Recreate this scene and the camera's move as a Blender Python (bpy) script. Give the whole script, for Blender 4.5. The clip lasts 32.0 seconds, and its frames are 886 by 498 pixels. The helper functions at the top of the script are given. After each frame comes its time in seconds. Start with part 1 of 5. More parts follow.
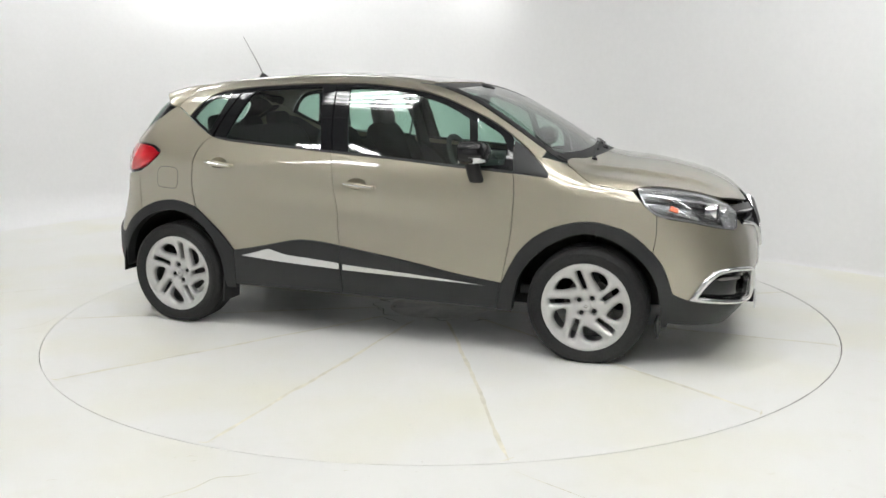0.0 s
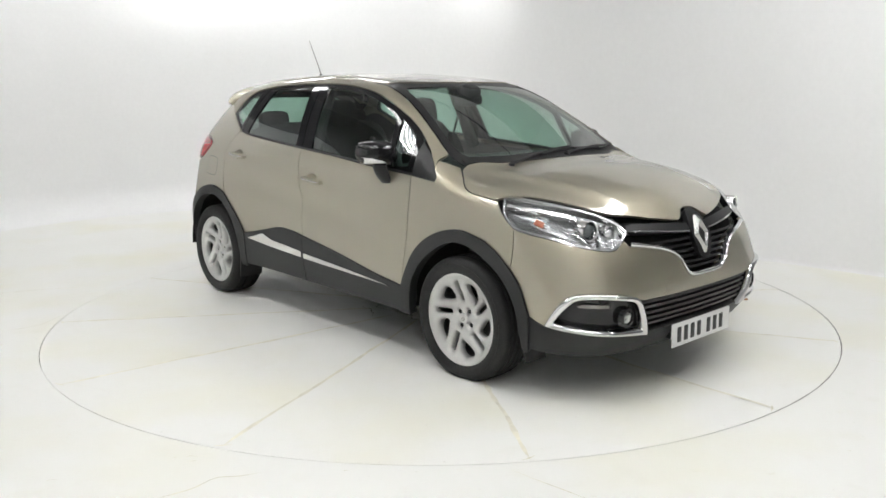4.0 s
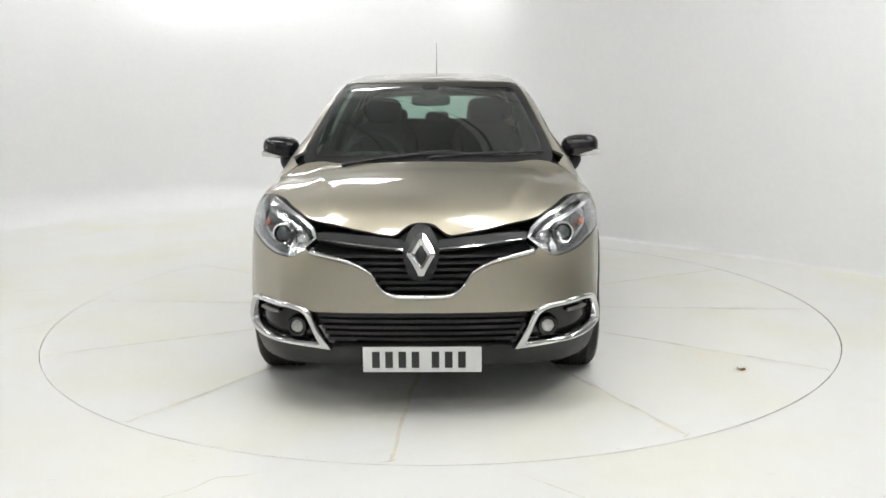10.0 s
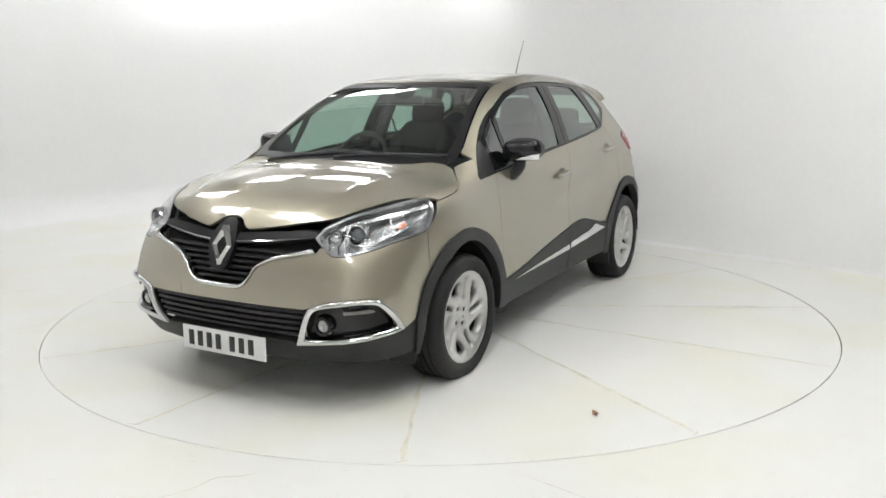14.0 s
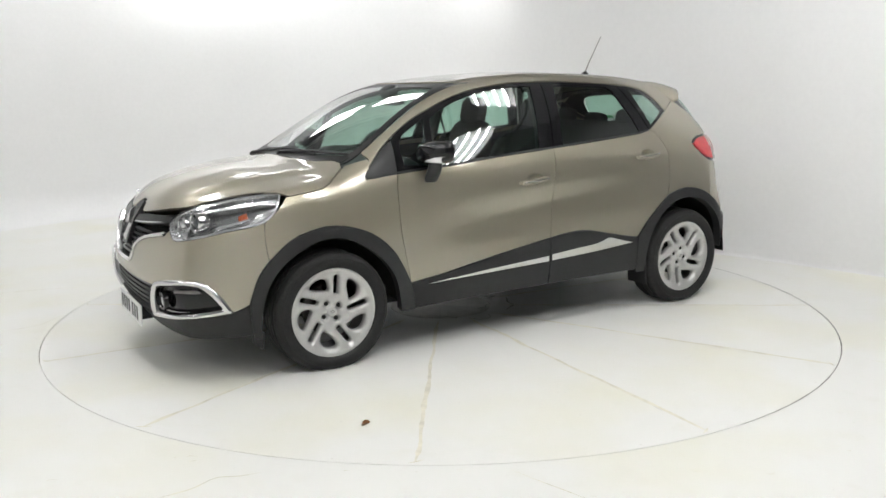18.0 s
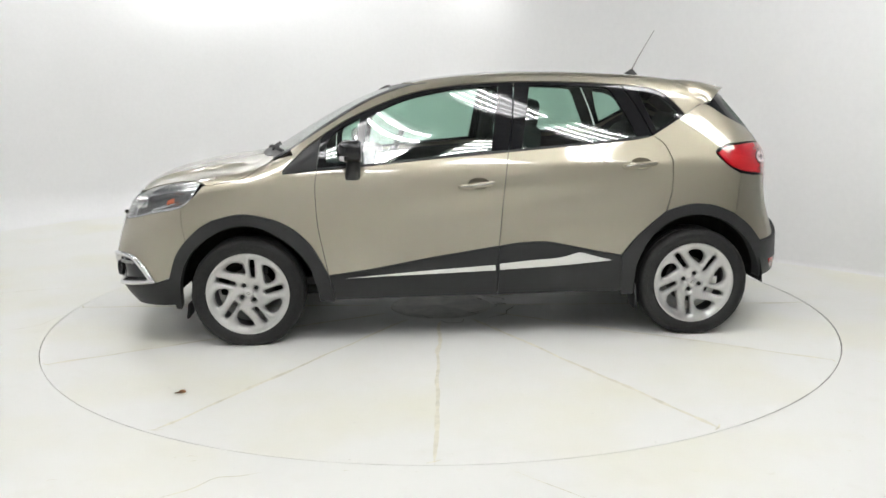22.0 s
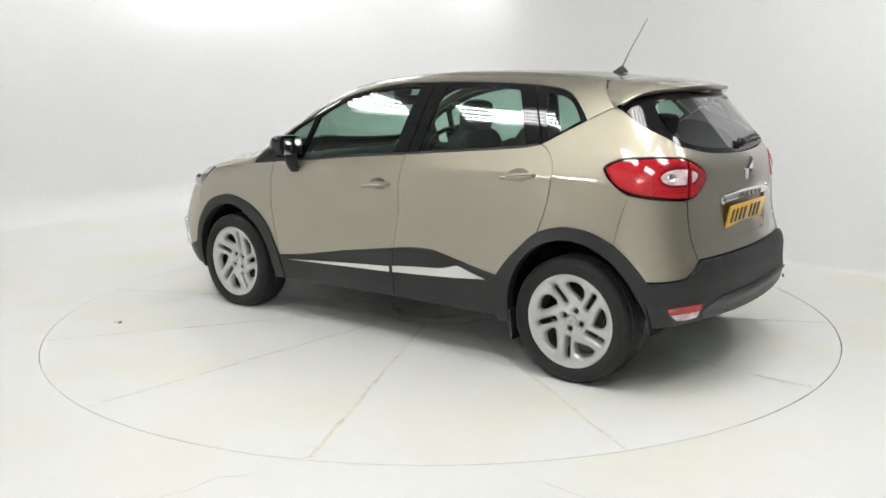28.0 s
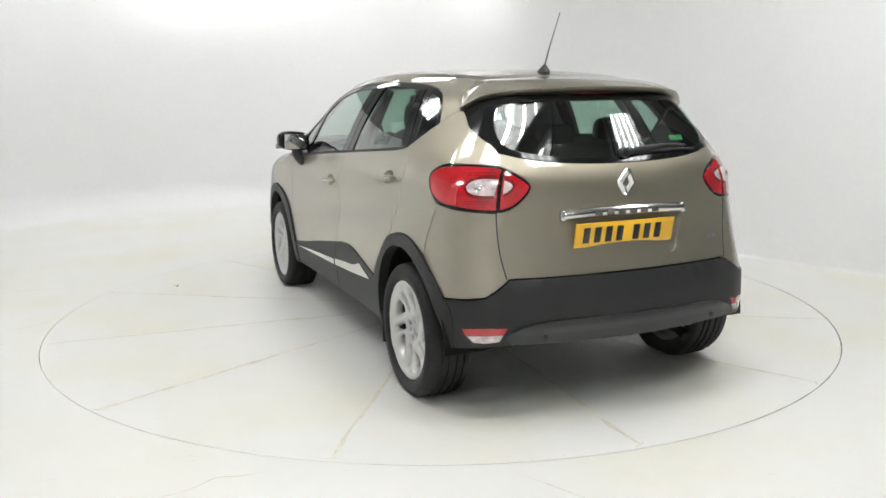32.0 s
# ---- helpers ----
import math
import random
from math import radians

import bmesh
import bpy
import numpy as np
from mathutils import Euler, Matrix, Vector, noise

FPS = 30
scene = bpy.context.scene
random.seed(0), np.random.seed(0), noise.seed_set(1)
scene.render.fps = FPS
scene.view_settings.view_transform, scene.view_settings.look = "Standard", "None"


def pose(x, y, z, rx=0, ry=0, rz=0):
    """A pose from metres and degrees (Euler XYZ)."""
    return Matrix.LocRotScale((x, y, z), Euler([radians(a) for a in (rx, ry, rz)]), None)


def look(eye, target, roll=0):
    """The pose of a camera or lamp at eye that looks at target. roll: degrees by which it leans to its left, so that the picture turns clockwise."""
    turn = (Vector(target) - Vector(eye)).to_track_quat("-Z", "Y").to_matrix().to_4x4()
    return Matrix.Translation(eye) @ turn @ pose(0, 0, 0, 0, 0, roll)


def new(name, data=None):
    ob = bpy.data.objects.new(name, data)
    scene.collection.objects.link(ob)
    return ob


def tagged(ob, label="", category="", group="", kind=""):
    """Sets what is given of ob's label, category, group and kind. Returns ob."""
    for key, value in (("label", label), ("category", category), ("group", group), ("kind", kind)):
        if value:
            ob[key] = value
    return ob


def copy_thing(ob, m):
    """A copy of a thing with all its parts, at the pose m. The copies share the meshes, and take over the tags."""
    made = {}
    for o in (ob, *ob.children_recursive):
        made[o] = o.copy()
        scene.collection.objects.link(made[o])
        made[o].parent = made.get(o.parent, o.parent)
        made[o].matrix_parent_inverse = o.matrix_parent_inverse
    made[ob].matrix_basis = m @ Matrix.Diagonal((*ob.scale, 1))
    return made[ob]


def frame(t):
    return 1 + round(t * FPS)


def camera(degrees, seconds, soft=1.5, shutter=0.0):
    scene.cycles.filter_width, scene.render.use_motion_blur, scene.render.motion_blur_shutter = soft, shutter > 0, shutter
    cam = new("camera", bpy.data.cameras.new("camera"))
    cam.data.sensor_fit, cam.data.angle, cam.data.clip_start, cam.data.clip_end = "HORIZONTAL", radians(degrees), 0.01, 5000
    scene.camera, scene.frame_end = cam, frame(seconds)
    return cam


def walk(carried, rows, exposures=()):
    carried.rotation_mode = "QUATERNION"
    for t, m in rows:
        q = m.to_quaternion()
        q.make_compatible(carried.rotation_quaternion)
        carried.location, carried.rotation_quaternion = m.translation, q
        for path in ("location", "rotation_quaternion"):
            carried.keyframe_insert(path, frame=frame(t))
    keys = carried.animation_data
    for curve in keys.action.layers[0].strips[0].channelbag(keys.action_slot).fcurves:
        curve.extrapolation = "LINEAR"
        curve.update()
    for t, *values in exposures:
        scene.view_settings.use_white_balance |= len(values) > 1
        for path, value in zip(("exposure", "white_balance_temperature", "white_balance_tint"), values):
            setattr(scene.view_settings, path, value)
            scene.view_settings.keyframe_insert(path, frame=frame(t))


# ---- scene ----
cam = camera(55.71, 32.0, soft=1.6)
EYE = (0.0, -5.55, 1.453)
STILL = pose(*EYE, 79.152, 0.48, -0.30)
walk(cam, [(0.0, STILL), (32.0, STILL)])

# ---- light ----
world = bpy.data.worlds.new("world")
scene.world = world
world.use_nodes = True
world.node_tree.nodes["Background"].inputs[0].default_value = (0.8, 0.85, 0.9, 1)
world.node_tree.nodes["Background"].inputs[1].default_value = 0.05
scene.view_settings.exposure = 0.0
TUBE_GLOW, PANEL_GLOW = 33.5, 10.0


# ---- materials ----
def material(name, color, rough=0.5, metal=0.0, coat=0.0, grain=0.0, scale=40.0, bump=0.0, spread=0.0, broad=2.0, **more):
    """A principled material with two scales of variation: fine grain and broad patches."""
    m = bpy.data.materials.new(name)
    m.use_nodes = True
    nt = m.node_tree
    b = nt.nodes["Principled BSDF"]
    b.inputs["Base Color"].default_value = (*color, 1)
    b.inputs["Roughness"].default_value = rough
    b.inputs["Metallic"].default_value = metal
    b.inputs["Coat Weight"].default_value = coat
    b.inputs["Coat Roughness"].default_value = 0.03
    for key, value in more.items():
        b.inputs[key.replace("_", " ").title().replace("Ior", "IOR")].default_value = value
    if grain or spread or bump:
        tc = nt.nodes.new("ShaderNodeTexCoord")
        fine = nt.nodes.new("ShaderNodeTexNoise")
        fine.inputs["Scale"].default_value, fine.inputs["Detail"].default_value = scale, 4
        wide = nt.nodes.new("ShaderNodeTexNoise")
        wide.inputs["Scale"].default_value, wide.inputs["Detail"].default_value = broad, 5
        for n in (fine, wide):
            nt.links.new(tc.outputs["Object"], n.inputs["Vector"])
        col = None
        for n, amount in ((fine, grain), (wide, spread)):
            if not amount:
                continue
            ramp = nt.nodes.new("ShaderNodeMapRange")
            ramp.inputs["From Min"].default_value, ramp.inputs["From Max"].default_value = 0.3, 0.7
            ramp.inputs["To Min"].default_value, ramp.inputs["To Max"].default_value = 1 - amount, 1 + amount
            nt.links.new(n.outputs["Fac"], ramp.inputs["Value"])
            mix = nt.nodes.new("ShaderNodeVectorMath")
            mix.operation = "SCALE"
            if col is None:
                mix.inputs[0].default_value = color
            else:
                nt.links.new(col, mix.inputs[0])
            nt.links.new(ramp.outputs["Result"], mix.inputs["Scale"])
            col = mix.outputs[0]
        if col is not None:
            nt.links.new(col, b.inputs["Base Color"])
        if bump:
            bp = nt.nodes.new("ShaderNodeBump")
            bp.inputs["Strength"].default_value, bp.inputs["Distance"].default_value = bump, 0.002
            nt.links.new(fine.outputs["Fac"], bp.inputs["Height"])
            nt.links.new(bp.outputs["Normal"], b.inputs["Normal"])
    return m


def glass(name, tint, rough=0.0, shine_least=0.125):
    """Thin window glass: a tinted clear layer under a mirror-like surface."""
    m = bpy.data.materials.new(name)
    m.use_nodes = True
    nt = m.node_tree
    nt.nodes.clear()
    out = nt.nodes.new("ShaderNodeOutputMaterial")
    mix = nt.nodes.new("ShaderNodeMixShader")
    see = nt.nodes.new("ShaderNodeBsdfTransparent")
    shine = nt.nodes.new("ShaderNodeBsdfGlossy")
    see.inputs[0].default_value = (*tint, 1)
    shine.inputs["Roughness"].default_value = rough
    face = nt.nodes.new("ShaderNodeLayerWeight")
    face.inputs["Blend"].default_value = 0.5
    rise = nt.nodes.new("ShaderNodeMath")
    rise.operation = "POWER"
    rise.inputs[1].default_value = 3.2
    both_sides = nt.nodes.new("ShaderNodeMath")
    both_sides.operation, both_sides.use_clamp = "MULTIPLY_ADD", True
    both_sides.inputs[1].default_value, both_sides.inputs[2].default_value = 0.9, shine_least
    nt.links.new(face.outputs["Facing"], rise.inputs[0])
    nt.links.new(rise.outputs[0], both_sides.inputs[0])
    nt.links.new(both_sides.outputs[0], mix.inputs[0])
    nt.links.new(see.outputs[0], mix.inputs[1])
    nt.links.new(shine.outputs[0], mix.inputs[2])
    nt.links.new(mix.outputs[0], out.inputs[0])
    return m


def glow(name, color, strength):
    m = bpy.data.materials.new(name)
    m.use_nodes = True
    b = m.node_tree.nodes["Principled BSDF"]
    b.inputs["Base Color"].default_value = (0.8, 0.8, 0.8, 1)
    b.inputs["Emission Color"].default_value = (*color, 1)
    b.inputs["Emission Strength"].default_value = strength
    return m


def car_paint():
    m = material("champagne_paint", (0.350, 0.318, 0.248), 0.45, 0.92, 1.0, coat_ior=1.8)
    nt = m.node_tree
    b = nt.nodes["Principled BSDF"]
    tc, flake = nt.nodes.new("ShaderNodeTexCoord"), nt.nodes.new("ShaderNodeTexVoronoi")
    flake.inputs["Scale"].default_value = 1400
    nt.links.new(tc.outputs["Object"], flake.inputs["Vector"])
    ramp = nt.nodes.new("ShaderNodeMixRGB")
    ramp.blend_type, ramp.inputs[0].default_value = "OVERLAY", 0.12
    ramp.inputs[1].default_value = (0.350, 0.318, 0.248, 1)
    nt.links.new(flake.outputs["Color"], ramp.inputs[2])
    nt.links.new(ramp.outputs[0], b.inputs["Base Color"])
    return m


PAINT = car_paint()
BLACK_PLASTIC = material("textured_black_plastic", (0.0175, 0.0178, 0.0185), 0.5, grain=0.15, scale=900, bump=0.25, spread=0.08, specular_ior_level=0.35)
SLAT_BLACK = material("dark_grille_plastic", (0.010, 0.010, 0.0105), 0.4, grain=0.1, scale=200, specular_ior_level=0.3)
GLOSS_BLACK = material("gloss_black_plastic", (0.009, 0.009, 0.010), 0.06, specular_ior_level=0.4)
SEAL = material("black_rubber_seal", (0.012, 0.012, 0.013), 0.5, grain=0.1, scale=300)
CHROME = material("satin_chrome", (0.68, 0.68, 0.68), 0.10, 1.0, grain=0.02, scale=60)
SATIN = material("satin_silver_trim", (0.66, 0.66, 0.66), 0.25, 0.9, grain=0.03, scale=200)
SILVER = material("silver_wheel_paint", (0.52, 0.52, 0.51), 0.30, 0.6, 0.5, grain=0.03, scale=500)
STEEL = material("brake_steel", (0.24, 0.23, 0.22), 0.4, 0.9, grain=0.2, scale=30)
BRAKE = material("dull_brake_disc", (0.11, 0.105, 0.10), 0.5, 0.7, grain=0.2, scale=30)
RUBBER = material("tyre_rubber", (0.017, 0.017, 0.017), 0.6, grain=0.2, scale=120, bump=0.2, spread=0.12, specular_ior_level=0.25)
DARK = material("dark_underbody", (0.014, 0.014, 0.0135), 0.8, grain=0.3, scale=20, specular_ior_level=0.1)
TRIM = material("charcoal_interior_plastic", (0.018, 0.019, 0.020), 0.6, grain=0.12, scale=90)
CLOTH = material("charcoal_seat_cloth", (0.013, 0.013, 0.014), 0.9, grain=0.12, scale=80, spread=0.1)
LINING = material("grey_headliner_cloth", (0.10, 0.10, 0.10), 0.9, grain=0.08, scale=80)
GLASS = glass("green_tinted_glass", (0.62, 0.80, 0.72))
PRIVACY = glass("tinted_rear_glass", (0.60, 0.78, 0.70))
LENS = glass("clear_lamp_lens", (0.93, 0.94, 0.95), 0.0, 0.05)
RED_LENS = material("red_lamp_lens", (0.40, 0.006, 0.012), 0.10, coat=1.0, grain=0.12, scale=60, spread=0.1, broad=14)
WHITE_LENS = material("pale_lamp_lens", (0.60, 0.49, 0.50), 0.10, coat=1.0, grain=0.35, scale=38)
CLEAR_LENS = material("clear_indicator_lens", (0.74, 0.74, 0.72), 0.12, 0.2, coat=1.0, grain=0.1, scale=90)
RED_FLAT = material("bright_red_reflector", (0.42, 0.012, 0.016), 0.25, coat=0.6, grain=0.12, scale=160)
AMBER = material("amber_bulb_cover", (0.50, 0.13, 0.06), 0.2, coat=0.5)
MIRROR = material("mirror_silver", (0.88, 0.88, 0.88), 0.01, 1.0)
PLATE_WHITE = material("white_plate", (0.72, 0.72, 0.71), 0.3, coat=0.3, grain=0.02, scale=30)
PLATE_YELLOW = material("yellow_plate", (0.82, 0.47, 0.02), 0.3, coat=0.3, grain=0.02, scale=30)
PLATE_INK = material("plate_ink", (0.012, 0.012, 0.012), 0.4)
WALL_WHITE = material("white_wall_paint", (0.80, 0.80, 0.80), 0.75, grain=0.012, scale=25, spread=0.02, broad=0.5)
# for added walls out of view, kept dark so the car reflects less white
UNSEEN_GREY = material("unseen_wall_grey", (0.22, 0.22, 0.225), 0.8, grain=0.06, scale=8, spread=0.06)
SOUTH_GREY = material("pale_grey_wall_paint", (0.78, 0.78, 0.78), 0.8, grain=0.03, scale=8, spread=0.04)
CEILING_GREY = material("mid_grey_ceiling_paint", (0.40, 0.40, 0.40), 0.8, grain=0.06, scale=8, spread=0.06)
BEAM_GREY = material("mid_grey_beam_paint", (0.22, 0.22, 0.225), 0.7, grain=0.1, scale=8)
PLATE_GREY = material("worn_pale_hub_plate", (0.60, 0.59, 0.54), 0.45, grain=0.10, scale=14, spread=0.22, broad=5)
CRACK = material("dark_floor_crack", (0.36, 0.35, 0.31), 0.7, grain=0.3, scale=20)
GAP = material("open_floor_gap", (0.14, 0.135, 0.12), 0.8, grain=0.3, scale=20)
TUBE = glow("fluorescent_tube", (0.985, 0.99, 0.985), TUBE_GLOW)
PANEL = glow("light_panel", (0.985, 0.99, 0.985), PANEL_GLOW)
LEAF = material("dry_leaf", (0.30, 0.15, 0.06), 0.8, grain=0.3, scale=200)


def floor_paint(name, seed):
    """White floor paint with yellowed patches, scuffs and specks."""
    m = material(name, (0.774, 0.773, 0.744), 0.42)
    nt = m.node_tree
    b = nt.nodes["Principled BSDF"]
    tc = nt.nodes.new("ShaderNodeTexCoord")
    shift = nt.nodes.new("ShaderNodeMapping")
    shift.inputs["Location"].default_value = (seed, seed * 2.3, 0)
    nt.links.new(tc.outputs["Object"], shift.inputs["Vector"])
    color = (0.774, 0.773, 0.744, 1)
    last = None
    for scale, detail, low, high, tint, amount in ((0.9, 5, 0.48, 0.72, (0.745, 0.73, 0.61, 1), 0.8), (5.0, 6, 0.60, 0.75, (0.70, 0.69, 0.62, 1), 0.30), (34.0, 2, 0.73, 0.76, (0.50, 0.48, 0.43, 1), 0.35)):
        n = nt.nodes.new("ShaderNodeTexNoise")
        n.inputs["Scale"].default_value, n.inputs["Detail"].default_value = scale, detail
        nt.links.new(shift.outputs["Vector"], n.inputs["Vector"])
        r = nt.nodes.new("ShaderNodeMapRange")
        r.inputs["From Min"].default_value, r.inputs["From Max"].default_value, r.inputs["To Max"].default_value = low, high, amount
        nt.links.new(n.outputs["Fac"], r.inputs["Value"])
        mix = nt.nodes.new("ShaderNodeMixRGB")
        nt.links.new(r.outputs["Result"], mix.inputs[0])
        if last is None:
            mix.inputs[1].default_value = color
        else:
            nt.links.new(last, mix.inputs[1])
        mix.inputs[2].default_value = tint
        last = mix.outputs[0]
    nt.links.new(last, b.inputs["Base Color"])
    n = nt.nodes.new("ShaderNodeTexNoise")
    n.inputs["Scale"].default_value, n.inputs["Detail"].default_value = 2.2, 6
    nt.links.new(shift.outputs["Vector"], n.inputs["Vector"])
    r = nt.nodes.new("ShaderNodeMapRange")
    r.inputs["To Min"].default_value, r.inputs["To Max"].default_value = 0.30, 0.55
    nt.links.new(n.outputs["Fac"], r.inputs["Value"])
    nt.links.new(r.outputs["Result"], b.inputs["Roughness"])
    return m


FLOOR = floor_paint("white_floor_paint", 3.0)
DISC = floor_paint("white_turntable_paint", 11.0)
RING_DARK = material("dusty_ring_gap", (0.38, 0.37, 0.33), 0.8, grain=0.3, scale=5, spread=0.5, broad=1.2)
GROOVE = material("dirty_joint", (0.66, 0.64, 0.54), 0.8, grain=0.5, scale=9, spread=0.4, broad=3)
FILLER = material("yellowed_joint_filler", (0.70, 0.675, 0.575), 0.6, grain=0.12, scale=18, spread=0.10, broad=3)
STAIN = material("floor_scuff", (0.66, 0.63, 0.51), 0.7, grain=0.22, scale=30, spread=0.12, broad=3)


# ---- mesh helpers ----
def mesh_object(name, verts, faces, mat, parent=None, label="", normals=None, smooth=True):
    me = bpy.data.meshes.new(name)
    me.from_pydata([tuple(v) for v in verts], [], faces)
    me.materials.append(mat)
    if smooth:
        me.polygons.foreach_set("use_smooth", [True] * len(me.polygons))
    if normals is not None:
        me.normals_split_custom_set_from_vertices([tuple(n) for n in normals])
    me.update()
    ob = new(name, me)
    if parent:
        ob.parent = parent
    if label:
        tagged(ob, label)
    return ob


def part(name, bm, mat, parent=None, label="", smooth=True, sharp=35):
    """One bmesh as one mesh object under a thing or a part."""
    bmesh.ops.recalc_face_normals(bm, faces=bm.faces)
    for f in bm.faces:
        f.smooth = smooth
    for e in bm.edges:
        if len(e.link_faces) == 2 and e.calc_face_angle(0) > radians(sharp):
            e.smooth = False
    me = bpy.data.meshes.new(name)
    bm.to_mesh(me)
    bm.free()
    me.materials.append(mat)
    ob = new(name, me)
    if parent:
        ob.parent = parent
    if label:
        tagged(ob, label)
    return ob


def block(size, place=(0, 0, 0), turn=(0, 0, 0), bevel=0.0, segments=2, bm=None, taper=None):
    """A box with rounded edges, added to bm. taper: scale of the top in x and y."""
    own = bmesh.new()
    bmesh.ops.create_cube(own, size=1)
    for v in own.verts:
        k = taper if taper and v.co.z > 0 else (1, 1)
        v.co = Vector((v.co.x * size[0] * k[0], v.co.y * size[1] * k[1], v.co.z * size[2]))
    if bevel:
        bmesh.ops.bevel(own, geom=own.edges[:], offset=bevel, segments=segments, profile=0.6, affect="EDGES")
    bmesh.ops.transform(own, matrix=pose(*place, *turn), verts=own.verts)
    if bm is None:
        return own
    me = bpy.data.meshes.new("temp")
    own.to_mesh(me)
    own.free()
    bm.from_mesh(me)
    bpy.data.meshes.remove(me)
    return bm


def tube(points, radius, sides=10, bm=None, ends=True):
    """A round bar along points; radius may be one number or one for each point."""
    bm = bm or bmesh.new()
    pts = [Vector(p) for p in points]
    rad = radius if isinstance(radius, (list, tuple)) else [radius] * len(pts)
    rings = []
    for i, p in enumerate(pts):
        d = (pts[min(i + 1, len(pts) - 1)] - pts[max(i - 1, 0)]).normalized()
        a = d.orthogonal().normalized() if not rings else (last - d * last.dot(d)).normalized()
        last = a
        b = d.cross(a)
        rings.append([bm.verts.new(p + (a * math.cos(k * math.tau / sides) + b * math.sin(k * math.tau / sides)) * rad[i]) for k in range(sides)])
    for r, q in zip(rings, rings[1:]):
        for k in range(sides):
            bm.faces.new((r[k], r[(k + 1) % sides], q[(k + 1) % sides], q[k]))
    if ends:
        bm.faces.new(rings[0][::-1])
        bm.faces.new(rings[-1])
    return bm


def lathe(profile, sides=64, bm=None, axis="y", closed=False):
    """Turn a profile of (radius, along) about an axis."""
    bm = bm or bmesh.new()
    rings = []
    for r, a in profile:
        ring = []
        for k in range(sides):
            c, s = math.cos(k * math.tau / sides) * r, math.sin(k * math.tau / sides) * r
            ring.append(bm.verts.new({"y": (c, a, s), "z": (c, s, a), "x": (a, c, s)}[axis]))
        rings.append(ring)
    pairs = list(zip(rings, rings[1:])) + ([(rings[-1], rings[0])] if closed else [])
    for r, q in pairs:
        for k in range(sides):
            bm.faces.new((r[k], r[(k + 1) % sides], q[(k + 1) % sides], q[k]))
    return bm


def smooth_loop(points, step=0.02, closed=True):
    """A curve through points (u, v); a third entry of 1 marks a corner. Evenly resampled."""
    pts = [np.array(p[:2], float) for p in points]
    corner = [len(p) > 2 and p[2] for p in points]
    n = len(pts)
    out = []
    last = n if closed else n - 1
    for i in range(last):
        a, b = pts[i], pts[(i + 1) % n]
        p, q = pts[i - 1], pts[(i + 2) % n]
        if not closed and i == 0:
            p = 2 * a - b
        if not closed and i == n - 2:
            q = 2 * b - a
        d = np.linalg.norm(b - a)
        ta = (b - a) if corner[i] else (b - p) * d / max(d + np.linalg.norm(a - p), 1e-9)
        tb = (b - a) if corner[(i + 1) % n] else (q - a) * d / max(d + np.linalg.norm(q - b), 1e-9)
        k = max(1, int(round(d / step)))
        for s in np.arange(k) / k:
            out.append((2 * s ** 3 - 3 * s * s + 1) * a + (s ** 3 - 2 * s * s + s) * ta + (3 * s * s - 2 * s ** 3) * b + (s ** 3 - s * s) * tb)
    if not closed:
        out.append(pts[-1])
    return np.array(out)


def inside(points, loop):
    """Which points lie in a closed polygon."""
    x, y = points[:, 0], points[:, 1]
    hit = np.zeros(len(points), bool)
    for (ax, ay), (bx, by) in zip(loop, np.roll(loop, -1, 0)):
        if ay == by:
            continue
        cross = (ay > y) != (by > y)
        hit ^= cross & (x < (bx - ax) * (y - ay) / (by - ay) + ax)
    return hit


def shrink(loop, gap):
    """Move a closed loop inwards."""
    area = 0.5 * np.sum(loop[:, 0] * np.roll(loop[:, 1], -1) - np.roll(loop[:, 0], -1) * loop[:, 1])
    d = np.roll(loop, -1, 0) - np.roll(loop, 1, 0)
    n = np.stack([-d[:, 1], d[:, 0]], 1) / np.maximum(np.linalg.norm(d, axis=1), 1e-9)[:, None]
    return loop + n * gap * (1 if area > 0 else -1)


def sheet(loop, holes=(), step=0.03):
    """Triangles that fill a closed loop but for its holes, with an even grid of points within. Returns points, triangles and border loops."""
    from mathutils.geometry import delaunay_2d_cdt
    loops = [loop, *holes]
    pts, edges, rings = [], [], []
    for l in loops:
        base = len(pts)
        pts += [tuple(p) for p in l]
        ring = list(range(base, base + len(l)))
        rings.append(ring)
        edges += list(zip(ring, ring[1:] + ring[:1]))
    lo, hi = loop.min(0), loop.max(0)
    gx, gy = np.meshgrid(np.arange(lo[0] + step / 2, hi[0], step), np.arange(lo[1] + step / 2, hi[1], step))
    gx[1::2] += step / 2
    grid = np.stack([gx.ravel(), gy.ravel()], 1)
    if len(grid):
        keep = inside(grid, loop)
        for h in holes:
            keep &= ~inside(grid, h)
        grid = grid[keep]
        border = np.array(pts)
        if len(grid):
            far = np.array([((border - g) ** 2).sum(1).min() for g in grid]) > (0.45 * step) ** 2
            pts += [tuple(p) for p in grid[far]]
    v, _, f, ov, _, _ = delaunay_2d_cdt([Vector(p) for p in pts], edges, [], 0, 1e-7)
    v = np.array([tuple(p) for p in v])
    tri = np.array([t for t in f if len(t) == 3])
    mid = v[tri].mean(1)
    keep = inside(mid, loop)
    for h in holes:
        keep &= ~inside(mid, h)
    where = {}
    for i, olds in enumerate(ov):
        for o in olds:
            where[o] = i
    return v, tri[keep], [[where[i] for i in r] for r in rings]


